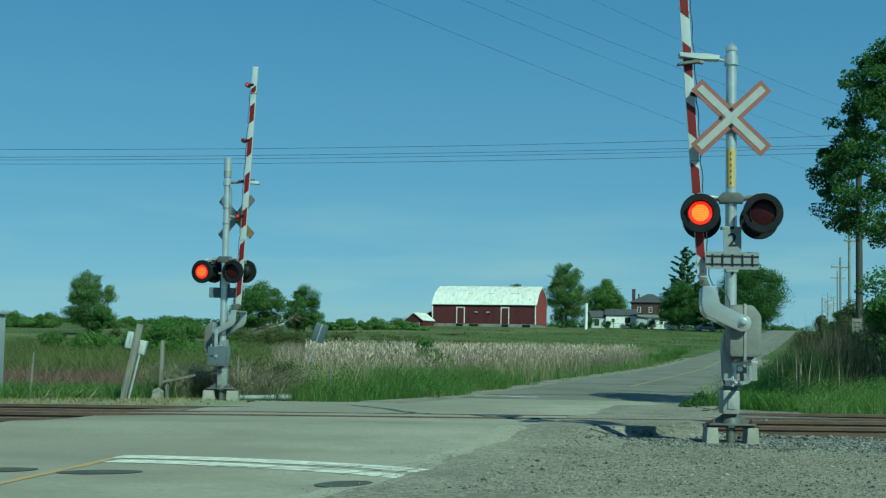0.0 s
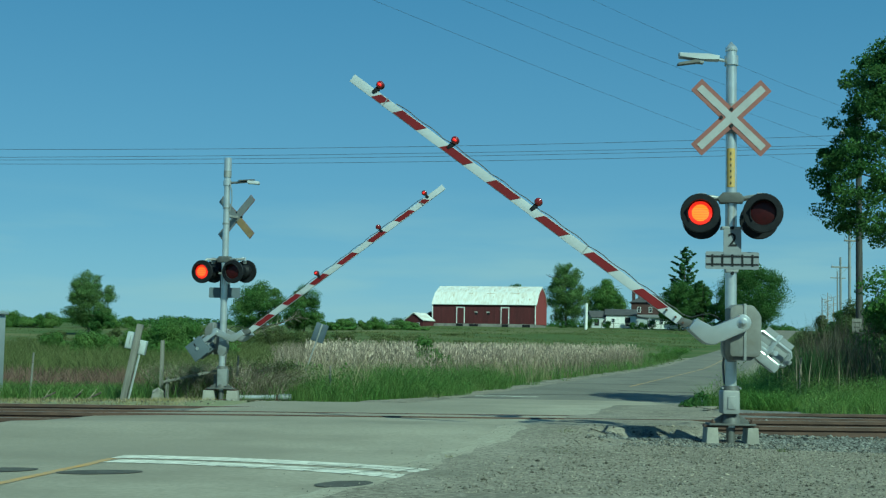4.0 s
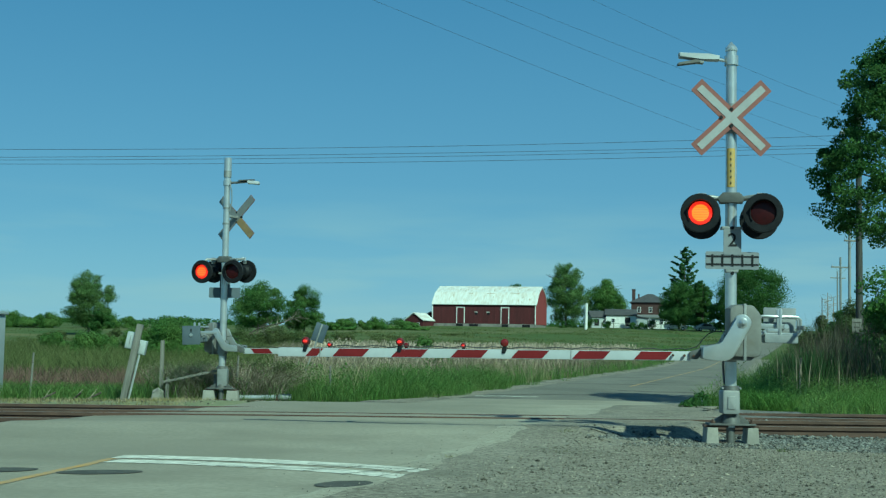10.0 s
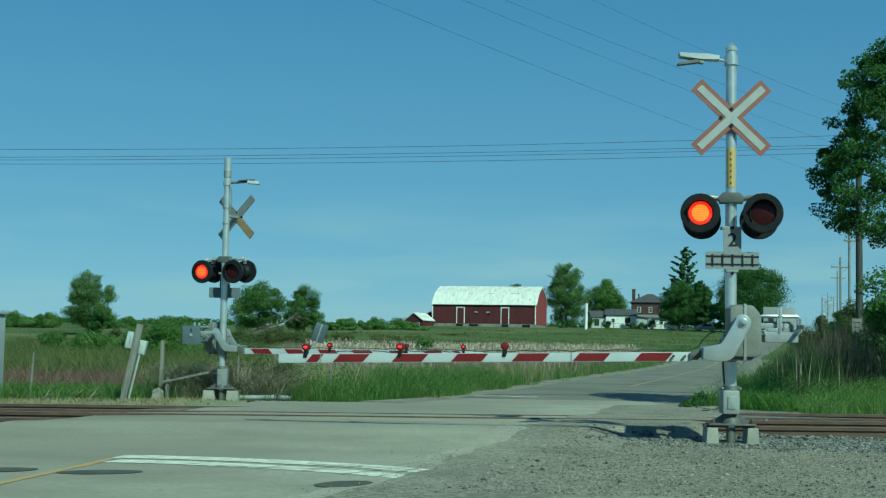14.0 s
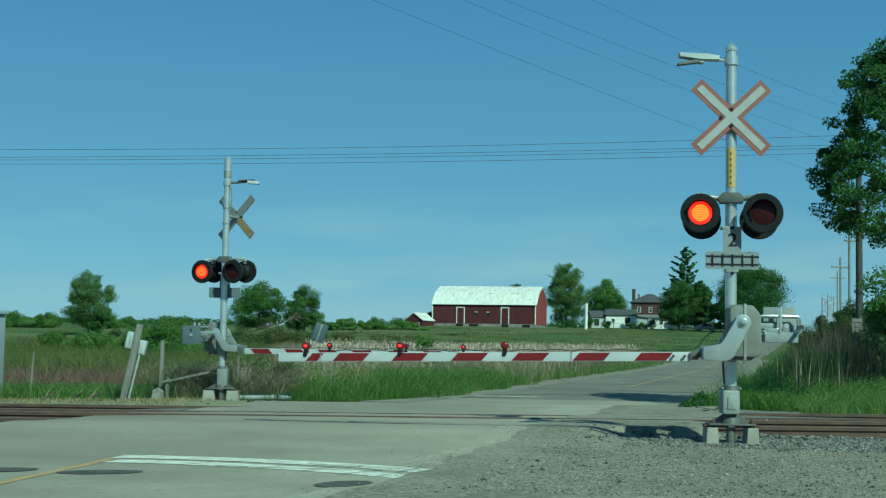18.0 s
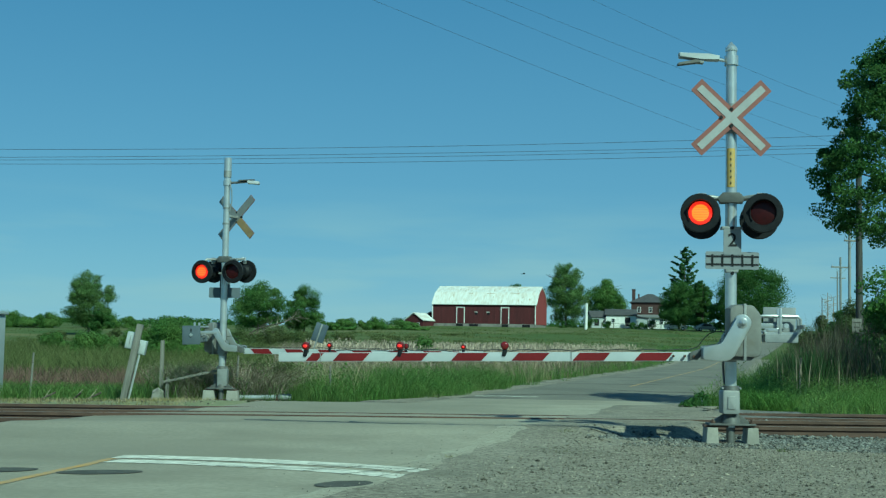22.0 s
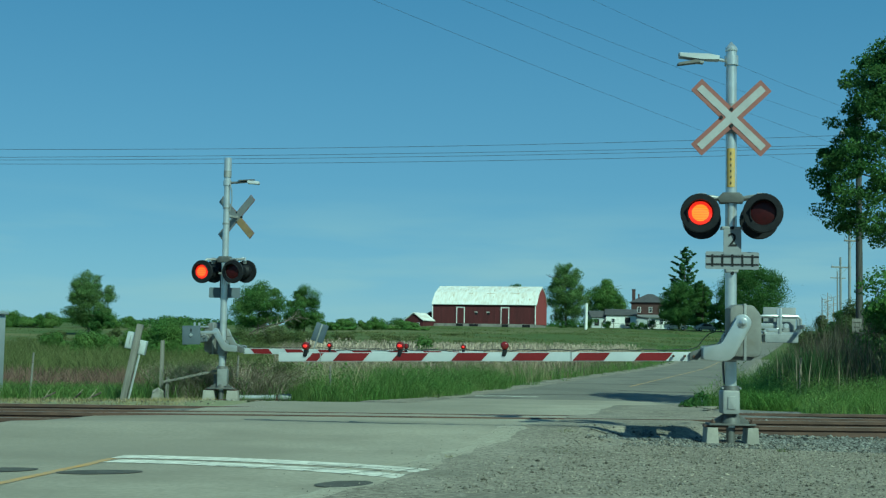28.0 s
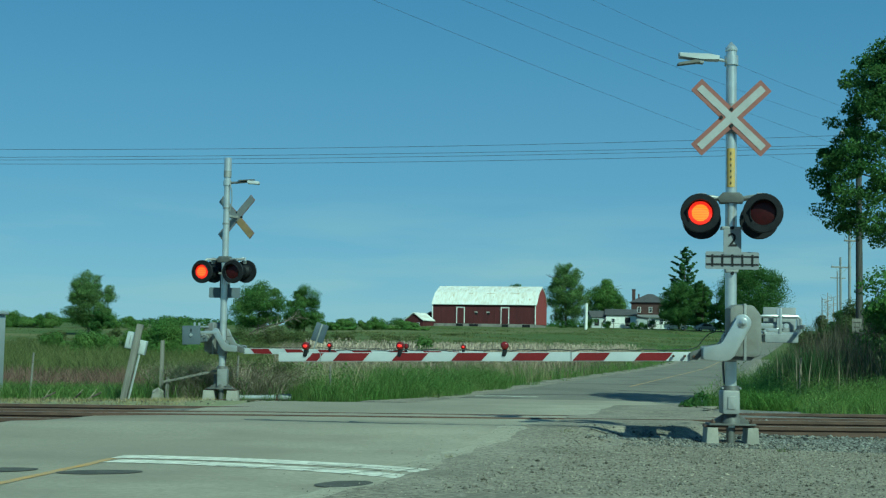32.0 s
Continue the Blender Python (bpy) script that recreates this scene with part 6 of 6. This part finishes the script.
def tree(x, y, h, w, trunk, label, mat="leaf_mid", n=6000, size=0.22, clumps=40, base=None, lean=0.0, taper=0.0, seed=1, trunk_r=None, category="tree", name="tree"):
    """Crown h high and w wide from the height trunk up; taper narrows it to the top."""
    small = y > 80
    n, size, clumps = int(n * (3.2 if small else 1.6)), size * (0.52 if small else 0.70), int(clumps * 1.5)
    rnd = random.Random(seed)
    t = thing(name, pose(x, y, zg(x, y) - 0.1 if base is None else base, 0, 0, rnd.uniform(0, 360)), label, category)
    bm = bmesh.new()
    tr = trunk_r or h * 0.018
    top = (rnd.uniform(-0.05, 0.05) * w, lean * w, h * 0.86)
    mid = (rnd.uniform(-0.06, 0.06) * w, lean * w * 0.4, h * 0.45)
    limb_tube([(0, 0, 0), mid, top], tr, tr * 0.2, bm)
    ends = []
    for k in range(9):
        f = rnd.uniform(0.25, 0.8)
        a, z0 = rnd.uniform(0, 6.28), max(trunk * 0.8, h * f * 0.7)
        p0 = Vector(mid).lerp(Vector(top), max(0, f - 0.3)) if f > 0.4 else Vector((0, 0, z0))
        p1 = p0 + Vector((math.cos(a) * w * 0.34, math.sin(a) * w * 0.34, h * rnd.uniform(0.08, 0.22)))
        limb_tube([p0, (p0 + p1) / 2 + Vector((0, 0, 0.03 * h)), p1], tr * 0.42, tr * 0.1, bm, 5)
        ends.append(p1)
    part("trunk", bm, "bark", t)
    rz, cz = (h - trunk) / 2, (h + trunk) / 2 - 0.04 * h

    def shape(i):
        while True:
            p = np.array([rnd.uniform(-1, 1) for _ in range(3)])
            d = np.linalg.norm(p)
            if 0.25 < d < 1.0:
                break
        narrow = 1 - taper * (p[2] + 1) / 2
        c = (p[0] * w * 0.40 * narrow, p[1] * w * 0.40 * narrow + lean * w * (p[2] + 1) / 2, cz + p[2] * rz * 0.84)
        r = rnd.uniform(0.07, 0.17) * w * (0.5 + 0.5 * narrow)
        return c, (r, r, r * rnd.uniform(0.6, 0.95))
    pts, out = crown_points(n, clumps, shape)
    part("crown", leaves(pts, size, mat, "crown", out, small), mat, t)
    return t


def spruce(x, y, h, w, label, seed=1):
    """Ragged conifer: bare boughs of uneven length, turned up at their ends, with tufts of needles."""
    rnd = random.Random(seed)
    t = thing("conifer_tree", pose(x, y, zg(x, y) - 0.1), label, "tree")
    bm = bmesh.new()
    limb_tube([(0, 0, 0), (0.1, 0, h * 0.5), (-0.1, 0, h)], h * 0.017, 0.03, bm, 8)
    pts, out = [], []
    for k in range(46):
        f = (k + 0.5) / 46
        z = h * (0.10 + 0.88 * f)
        ln = w * 0.5 * ((1 - f) ** 0.62 + 0.10) * rnd.uniform(0.55, 1.2)
        a = k * 2.4 + rnd.uniform(-0.4, 0.4)
        tip = Vector((math.cos(a) * ln, math.sin(a) * ln, ln * rnd.uniform(0.35, 0.75) * (0.35 + f)))
        mid = tip * 0.55 - Vector((0, 0, 0.10 * ln))
        limb_tube([(0, 0, z), Vector((0, 0, z)) + mid, Vector((0, 0, z)) + tip], 0.05, 0.015, bm, 4)
        for q in range(9):
            g = 0.24 + 0.095 * q
            c = Vector((0, 0, z)) + (mid * (g / 0.55) if g < 0.55 else mid.lerp(tip, (g - 0.55) / 0.45))
            r = 0.085 * w * (0.45 + 0.6 * (1 - f)) * rnd.uniform(0.6, 1.15) * (1.15 - 0.5 * g)
            c = c + Vector((rnd.uniform(-0.3, 0.3), rnd.uniform(-0.3, 0.3), rnd.uniform(-0.12, 0.12)))
            p, o = clump_points(130, c, (r, r, r * 0.6), 0.7)
            pts.append(p)
            out.append(o + np.array([0, 0, 0.4]))
    part("trunk", bm, "bark", t)
    part("crown", leaves(np.concatenate(pts), 0.13, "leaf_spruce", "crown", np.concatenate(out), True), "leaf_spruce", t)


# the big roadside tree
def roadside_tree():
    rnd = random.Random(11)
    t = thing("roadside_tree", Matrix.Translation((9.73, 26.5, zg(9.73, 26.5) - 0.02)) @ Matrix.Diagonal((0.828, 0.828, 0.85, 1)), "tall roadside tree with a dense dark green crown", "tree")
    bm = bmesh.new()
    limb_tube([(0, 0, 0), (0.03, 0, 2.2), (-0.05, 0.0, 4.4), (-0.2, 0.1, 6.5), (-0.3, 0.1, 8.3)], 0.16, 0.03, bm, 10)
    for k in range(14):
        a, z0 = rnd.uniform(0, 6.28), rnd.uniform(3.6, 7.2)
        p0 = Vector((-0.03 * z0, 0, z0))
        p1 = p0 + Vector((math.cos(a) * 1.7, math.sin(a) * 1.5, rnd.uniform(0.2, 0.9)))
        limb_tube([p0, (p0 + p1) / 2 + Vector((0, 0, 0.15)), p1], 0.035, 0.008, bm, 5)
    part("trunk", bm, "bark", t)

    def shape(i):
        z = rnd.uniform(4.15, 9.7)
        left = float(np.interp(z, (4.0, 4.4, 4.9, 5.5, 5.95, 6.4, 6.9, 7.2, 8.1, 8.8, 9.5), (-1.5, -1.85, -2.05, -2.25, -2.3, -2.0, -1.5, -1.62, -1.7, -1.1, 0.0)))
        r = rnd.uniform(0.17, 0.38)
        xx = left + (1.9 - left) * rnd.random() ** 1.25
        yy = rnd.uniform(-1.5, 1.5)
        return (xx, yy, z), (r, r, r * 0.62)
    pts, out = crown_points(84000, 420, shape)
    part("crown", leaves(pts, 0.042, "leaf_dark", "crown", out * 0.5), "leaf_dark", t)


roadside_tree()
# Out-of-view tree, added only to throw shade over the reeds.
tree(14.4, 30.6, 8.2, 5.0, 1.2, "unseen leafy tree added to shade the reeds", "leaf_dark", 12000, 0.10, 90, seed=5)
tree(13.8, 38.0, 5.0, 3.8, 0.6, "bushy green shrub among the reeds", "leaf_mid", 9000, 0.09, 60, seed=6, category="shrub", name="shrub")
tree(20.0, 52.0, 3.2, 5.0, 0.2, "broad green roadside bush", "leaf_dark", 7000, 0.13, 60, seed=8, category="shrub", name="shrub")
tree(26.5, 75.0, 4.0, 6.0, 0.2, "broad green roadside bush", "leaf_dark", 7000, 0.16, 60, seed=9, category="shrub", name="shrub")
tree(35.0, 110.0, 5.2, 6.5, 0.3, "green roadside bush further along the road", "leaf_dark", 7000, 0.2, 60, seed=10, category="shrub", name="shrub")

tree(-46.3, 170, 9.3, 8.2, 0.6, "tall open grey-green tree above the hedge", "leaf_grey", 15000, 0.15, 62, seed=21, lean=0.05)
tree(-43.6, 165, 3.89, 3.90, 0.3, "rounded dark bush at the foot of a tree", "leaf_dark", 5000, 0.13, 24, seed=22, category="shrub", name="shrub")
tree(-21.4, 150, 7.45, 7.32, 0.9, "broad leafy tree at the edge of the meadow", "leaf_field", 13000, 0.13, 56, seed=23)
tree(-17.0, 160, 7.13, 6.34, 0.9, "leafy tree at the edge of the meadow", "leaf_field", 12000, 0.13, 50, seed=24)
tree(26.8, 278, 15.2, 11.9, 0.0, "tall grey-green tree beside the barn", "leaf_grey", 15000, 0.22, 80, seed=25, taper=0.25)
tree(35.2, 279, 11.66, 10.98, 0.0, "leafy tree between the barn and the house", "leaf_mid", 14000, 0.21, 70, seed=26, taper=0.15)
tree(16.0, 285, 10.15, 8.54, 0.8, "treetop showing behind the barn", "leaf_dark", 4000, 0.3, 30, seed=27)
spruce(48.0, 256, 16.3, 9.0, "tall ragged spruce beside the farmhouse", 28)
spruce(51.4, 258, 9.6, 6.0, "smaller conifer beside the tall spruce", 33)
tree(45.7, 249, 11.0, 9.8, 0.7, "dense rounded maple in front of the farmhouse", "leaf_dark", 17000, 0.20, 80, seed=29, taper=0.35)
tree(51.2, 255, 10.80, 6.34, 0.6, "dense dark tree beside the spruce", "leaf_dark", 9000, 0.20, 46, seed=30, taper=0.3)
tree(56.8, 238, 14.1, 15.6, 1.0, "broad full maple above the road", "leaf_dark", 24000, 0.20, 120, seed=31, taper=0.1)
tree(51.8, 240, 7.02, 5.49, 0.4, "leafy tree at the foot of the maple", "leaf_dark", 7000, 0.19, 36, seed=32)


rnd = random.Random(5)
hedge("hedgerow", [(-78 + 2.2 * k + rnd.uniform(-1, 1), 215 + rnd.uniform(-6, 6), rnd.uniform(3, 6), rnd.uniform(1.6, 3.0)) for k in range(13)], "distant green hedgerow on the rise", "leaf_mid", 44000, 0.15)
hedge("hedgerow", [(-44 + 2.0 * k + rnd.uniform(-1, 1), 150 + rnd.uniform(-16, 10), rnd.uniform(2.0, 4.5), rnd.uniform(0.4, 1.5)) for k in range(17)], "line of low bushes across the meadow", "leaf_olive", 44000, 0.10)
hedge("thicket", [(-31 + 1.8 * k + rnd.uniform(-0.8, 0.8), 100 + rnd.uniform(-8, 8), rnd.uniform(2.0, 3.2), rnd.uniform(1.3, 2.3)) for k in range(7)] + [(-18.9, 90, 3.4, 3.7), (-17.4, 91, 3.0, 3.2), (-20.4, 91, 2.6, 2.9)],
      "thicket of rounded green bushes in the meadow", "leaf_mid", 60000, 0.09)
hedge("hedgerow", [(-19 + 1.7 * k + rnd.uniform(-0.8, 0.8), 212 + rnd.uniform(-8, 8), rnd.uniform(1.6, 3.2), (0.7 + 0.6 * (k % 3)) * rnd.uniform(0.6, 1.25)) for k in range(10)], "line of fresh green bushes below the barn", "leaf_mid", 30000, 0.15)
hedge("scrub", [(rnd.uniform(-26, 3), rnd.uniform(108, 190), rnd.uniform(2, 4.5), rnd.uniform(0.25, 0.75)) for k in range(46)], "low scrub in the field below the barn", "leaf_olive", 26000, 0.12)
hedge("scrub", [(19.9, 112, 2.4, 1.1), (18.4, 109, 2.0, 0.7), (-0.35, 56, 1.3, 2.2), (-0.7, 57, 1.1, 1.7), (0.1, 56, 0.9, 1.6)], "leafy bush standing among the cattails", "leaf_mid", 9000, 0.07)
hedge("reed_thicket", [(13.4 + 1.0 * k, 38.5 + rnd.uniform(-1.5, 1.5), 1.5, rnd.uniform(1.3, 2.1)) for k in range(10)], "dark leafy undergrowth among the reeds", "brush", 20000, 0.06)
hedge("roadside_bushes", [(17.3, 60, 1.5, 3.0), (18.0, 60, 1.7, 3.6), (18.9, 61, 1.9, 4.3), (19.8, 61, 2.0, 5.0), (20.8, 62, 2.2, 5.8), (22.0, 62, 2.4, 6.4), (23.5, 63, 2.4, 6.6), (31.5, 112, 3.0, 3.6), (34.5, 116, 3.0, 4.4)], "bushes crowding the roadside", "brush", 42000, 0.070)
solid("bank_weeds", leaves(BANK_LEAVES, 0.023, "grass_lush", "bank_weeds", None), "", "broad-leaved green weeds on the bank beyond the tracks", "weeds", kind="stuff")
x, y = spread(5200, -5.5, 7.0, 29.0, 40.0, lambda x, y: bank_edge(x, y) & (x > road_x(y) - 8.5) & (patchy(x, y, 0.8, 5) > 0.5), 0.3)
z = height(x, y) + RNG.uniform(0.15, 0.75, len(x)) * taper_in(x, y, 1.2)
pts = np.repeat(np.stack([x, y, z], 1), 6, 0) + RNG.normal(0, 0.06, (len(x) * 6, 3))
solid("bank_weeds", leaves(pts, 0.026, "leaf_mid", "bank_weeds"), "", "leafy weeds among the tall grass of the bank", "weeds", kind="stuff")
hedge("roadside_weeds", [(4.80 + 0.13 * k, 25.3 + 0.22 * k, 0.24, 0.14 + 0.06 * k) for k in range(5)], "low leafy weeds at the corner of the bank", "leaf_dark", 2000, 0.026, False)
hedge("garden_shrubs", [(38.6, 262, 1.4, 1.5), (40.4, 262, 1.6, 1.5), (42.6, 263, 2.4, 2.0), (46.6, 262, 2.4, 2.4), (29.5, 262, 2.2, 2.4), (24.6, 262, 2.2, 1.6), (26.4, 262, 2.4, 2.0), (33.2, 262, 1.8, 1.5)], "dark shrubs in front of the farm buildings", "leaf_dark", 6000, 0.16)
hedge("far_woods", [(-160 + 9 * k + rnd.uniform(-3, 3), 430 + rnd.uniform(-20, 20), 12, rnd.uniform(2.5, 5)) for k in range(46)], "far woods along the skyline", "leaf_dark", 26000, 0.60)
t = thing("dead_conifer", pose(34.9, 117, zg(34.9, 117)), "bare grey dead conifer above the roadside bushes", "dead tree")
for k in range(3):
    part("stem", tube((-0.5 + 0.5 * k, 0, 0), (-0.52 + 0.52 * k, 0, 6.3 - zg(34.9, 117) - 0.45 * abs(k - 1)), 0.075, 0.03, 6), "twig", t)
for k in range(44):
    zz = 2.8 + 0.072 * k
    part("branch", tube((rnd.uniform(-0.5, 0.5), 0, zz), (rnd.uniform(-1.2, 1.2), rnd.uniform(-0.6, 0.6), zz + 0.25), 0.022, 0.010, 5), "twig", t)
t = thing("fallen_tree", pose(-16.6, 128.5, zg(-16.6, 128.5) + 0.25), "grey fallen dead tree leaning over the meadow bushes", "dead tree")
bm = bmesh.new()
limb_tube([(-3.6, 0, 0.3), (-1.6, 0, 1.6), (0.6, 0.2, 2.2), (2.6, 0.2, 2.8)], 0.09, 0.03, bm)
part("trunk", bm, "bark", t)
for k in range(56):
    x0 = -3.2 + 0.105 * k
    z0 = 0.6 + (x0 + 3) * 0.42
    part("branch", tube((x0, 0.05, z0), (x0 + rnd.uniform(-1.4, 1.6), rnd.uniform(-0.9, 0.9), z0 + rnd.uniform(-0.6, 1.1)), 0.022, 0.009, 5), "twig" if k % 2 else "bark", t)
hedge("scrub", [(-20.5 + 1.25 * k, 130 + rnd.uniform(-2, 2), 2.2, rnd.uniform(1.5, 2.6)) for k in range(8)], "low olive bushes under a fallen tree", "leaf_olive", 16000, 0.10)


# ---------------------------------------------------------------- stones
def stones(name, x, y, size, mat, label, category, lift=0.0):
    n = len(x)
    t = (1 + 5 ** 0.5) / 2
    base = np.array([(0, 0, 1), (0.94, 0, 0.2), (0.29, 0.89, 0.2), (-0.76, 0.55, 0.2), (-0.76, -0.55, 0.2), (0.29, -0.89, 0.2), (0, 0, -0.5)])
    v = base[None] * RNG.uniform(0.6, 1.25, (n, 7, 1)) * size[:, None, None] * np.array([1, 1, 0.75])
    a = RNG.uniform(0, 6.28, n)
    c, s = np.cos(a)[:, None], np.sin(a)[:, None]
    v = np.stack([v[..., 0] * c - v[..., 1] * s, v[..., 0] * s + v[..., 1] * c, v[..., 2]], 2)
    v += np.stack([x, y, height(x, y) + lift + size * 0.1], 1)[:, None]
    f = np.array([(0, 1, 2), (0, 2, 3), (0, 3, 4), (0, 4, 5), (0, 5, 1), (6, 2, 1), (6, 3, 2), (6, 4, 3), (6, 5, 4), (6, 1, 5)])
    tris = (np.arange(n)[:, None, None] * 7 + f).reshape(-1, 3)
    solid(name, fast_mesh(name, v.reshape(-1, 3), tris, mat), "", label, category, kind="stuff")


def off_crossing(x, y):
    u = (x - road_x(y)) * 0.965
    return (u > 5.4) | (u < -4.2)


U, V = RNG.uniform(-13, 14, 24000), RNG.uniform(-1.7, 6.8, 24000)
x, y = along_track(U, V)
k = off_crossing(x, y) & ((x > 0) & (V < 3.4) | (x < 0) & (V < 1.9)) & (np.abs(V) > 0.10) & (np.abs(V - 1.5) > 0.1) & (np.abs(V - 3.6) > 0.1) & (np.abs(V - 5.1) > 0.1)
stones("ballast_stones", x[k], y[k], RNG.uniform(0.020, 0.046, k.sum()), "ballast", "angular grey ballast stones round the rails", "ballast")
x, y = spread(15000, 1.6, 9.0, 15.4, 17.6, lambda x, y: (x - road_x(y)) * 0.965 > 5.0 + RNG.normal(0, 0.5, len(x)))
stones("ballast_stones", x, y, RNG.uniform(0.011, 0.030, len(x)), "ballast", "loose ballast stones spilled on the shoulder", "ballast", 0.015)
x, y = spread(56000, -1.5, 7.5, 10.3, 18.0, lambda x, y: right_of(x, y, 3.45 + RNG.exponential(0.35, len(x))) & (RNG.random(len(x)) < 1.15 - 0.03 * y))
stones("gravel_stones", x, y, RNG.uniform(0.004, 0.0125, len(x)) * (1 + 1.6 * (RNG.random(len(x)) > 0.976)), "stone", "loose gravel stones on the shoulder", "gravel", 0.02)
x, y = spread(9000, 1.8, 5.6, 16.3, 17.8, lambda x, y: (height(x, y) < 0.02) & (track_s(x, y) < -0.8) & right_of(x, y, 3.9))
stones("ballast_stones", x, y, RNG.uniform(0.012, 0.034, len(x)), "ballast", "broken ballast in the hollow before the rails", "ballast", 0.02)
x, y = spread(5000, -9.5, -5.0, 15.6, 18.6, lambda x, y: left_of(x, y, -4.0 + RNG.normal(0, 0.15, len(x))) & (track_s(x, y) > -2.2))
stones("ballast_stones", x, y, RNG.uniform(0.014, 0.036, len(x)), "ballast", "ballast spilled beside the end of the crossing", "ballast", 0.012)
x, y = spread(1800, -14, -2.5, 23.9, 29.0, lambda x, y: (track_s(x, y) > 6.2) & (track_s(x, y) < 9.8) & left_of(x, y, -4.0))
stones("trackside_stones", x, y, RNG.uniform(0.01, 0.03, len(x)), "stone", "scattered stones on the bare strip", "stones", 0.01)

x, y = spread(15000, -2.5, 4.0, 9.8, 18.0, lambda x, y: right_of(x, y, 3.2 - RNG.exponential(0.20, len(x))) & left_of(x, y, 3.7))
stones("gravel_stones", x, y, RNG.uniform(0.004, 0.010, len(x)), "stone", "loose stones scattered over the asphalt edge", "gravel", 0.018)

# low bird crossing the sky
bird = thing("bird", pose(-60, 70, 6), "small dark bird flying over the meadow", "bird")
part("body", ball((0, 0, 0), 0.036, seg=10, squash=(2.2, 0.8, 0.8)), "bird", bird)
part("tail", prism([(-0.25, -0.008), (-0.06, -0.02), (-0.06, 0.02), (-0.25, 0.012)], -0.05, 0.05), "bird", bird)
for s in (-1, 1):
    w = bmesh.new()
    f = [w.verts.new(p) for p in ((0.09, 0, 0.02), (0.02, s * 0.16, 0.08), (-0.08, s * 0.32, 0.03), (-0.06, s * 0.15, 0.05), (-0.07, 0, 0.02))]
    w.faces.new(f)
    bmesh.ops.solidify(w, geom=w.faces[:], thickness=0.012)
    part("wing", w, "bird", bird)


# ---------------------------------------------------------------- what moves
NEAR_TURN = ((0, 87.5), (0.5, 80.6), (1, 73.5), (1.5, 66.75), (2, 60.05), (2.5, 53.35), (3, 47.2), (3.5, 42.55), (4, 37.75), (4.5, 33.1), (5, 28.6), (5.5, 24.27), (6, 20.0), (6.5, 15.87),
             (7, 11.8), (7.5, 7.9), (8, 5.8), (8.5, 4.9), (9, 3.0), (9.3, 0.85), (9.55, -0.3), (10, 0.95), (10.5, 1.46), (11, 1.46), (11.5, 0.34), (12, 0.12), (12.5, 0.7), (13, -0.1),
             (13.5, 0.65), (14, 0.12), (14.5, 0.45), (15.5, 0.28), (17, 0.28), (32, 0.28))
FAR_TURN = ((0, 88.8), (0.5, 80.5), (1, 73.4), (1.5, 66.85), (2, 60.3), (2.5, 53.6), (3, 47.4), (3.5, 42.3), (4, 37.9), (4.5, 33.6), (5, 29.3), (5.5, 25.1), (6, 20.9), (6.5, 17.0),
            (7, 13.1), (7.5, 9.4), (8, 7.3), (8.5, 6.1), (9, 3.2), (9.25, 1.3), (9.6, 2.1), (10, 2.1), (10.5, 1.7), (11, 1.1), (11.5, 1.8), (12, 1.9), (12.5, 1.6), (13, 1.8), (14, 1.8), (32, 1.8))
PERIOD, LIT_FROM, LIT_TO = 1.003, 0.655, 1.165


def flashes(key):
    """Times at which a lamp goes on (True) or off."""
    out, n = [], -1
    while True:
        a, b = LIT_FROM + n * PERIOD, LIT_TO + n * PERIOD
        if a > 32.2:
            return out
        out += [(a, key == "A"), (b, key != "A")]
        n += 1


def motions():
    for arm, rows in ((near_arm, NEAR_TURN), (far_arm, FAR_TURN)):
        p, r = arm.matrix_basis.translation.copy(), arm.matrix_basis.to_euler().z
        walk(arm, [(t, pose(p.x, p.y, p.z, 0, a, math.degrees(r))) for t, a in rows])
    walk(bird, [(0, pose(-190, 70, 5.0)), (18.6, pose(-21.1, 70, 3.0)), (19.0, pose(-16.4, 70, 3.87)), (19.2, pose(-14.2, 70, 4.1)), (20, pose(-6.84, 70.0, 5.03)), (20.2, pose(-5.56, 72.0, 5.38)), (20.4, pose(-4.23, 74.0, 5.66)), (20.6, pose(-2.95, 76.0, 5.83)), (20.8, pose(-1.66, 78.0, 5.84)), (21, pose(-0.40, 80.0, 5.78)), (21.2, pose(1.00, 83.0, 5.90)), (21.5, pose(3.03, 88.0, 6.06)), (22.2, pose(7.66, 105.0, 6.85)), (23.2, pose(15.75, 130.0, 7.96)), (25, pose(34.41, 180.0, 10.16)), (28, pose(72.46, 260.0, 13.98)), (32, pose(134.99, 360.0, 19.52))])
    for lit, key, depth in BLINK:
        if key == "on":
            walk(lit, [(0, pose(0, depth, 0)), (32, pose(0, depth, 0))])
            continue
        rows, now = [], False
        seat = -0.006 if depth > 0.0115 else depth
        for t, on in flashes(key):
            if t <= 0:
                now = on
                continue
            if t > 31.95:
                break
            if not rows:
                rows.append((0, now))
            rows += [(t - 0.034, now), (t, on)]
            now = on
        rows.append((32, now))
        hide = 0.05 if depth > 0.0115 else (0.0 if depth else 0.0)
        walk(lit, [(t, pose(0, seat if on else (hide if depth > 0.0115 else -0.03 * (1 if depth > 0 else -1)), 0)) for t, on in rows])


motions()
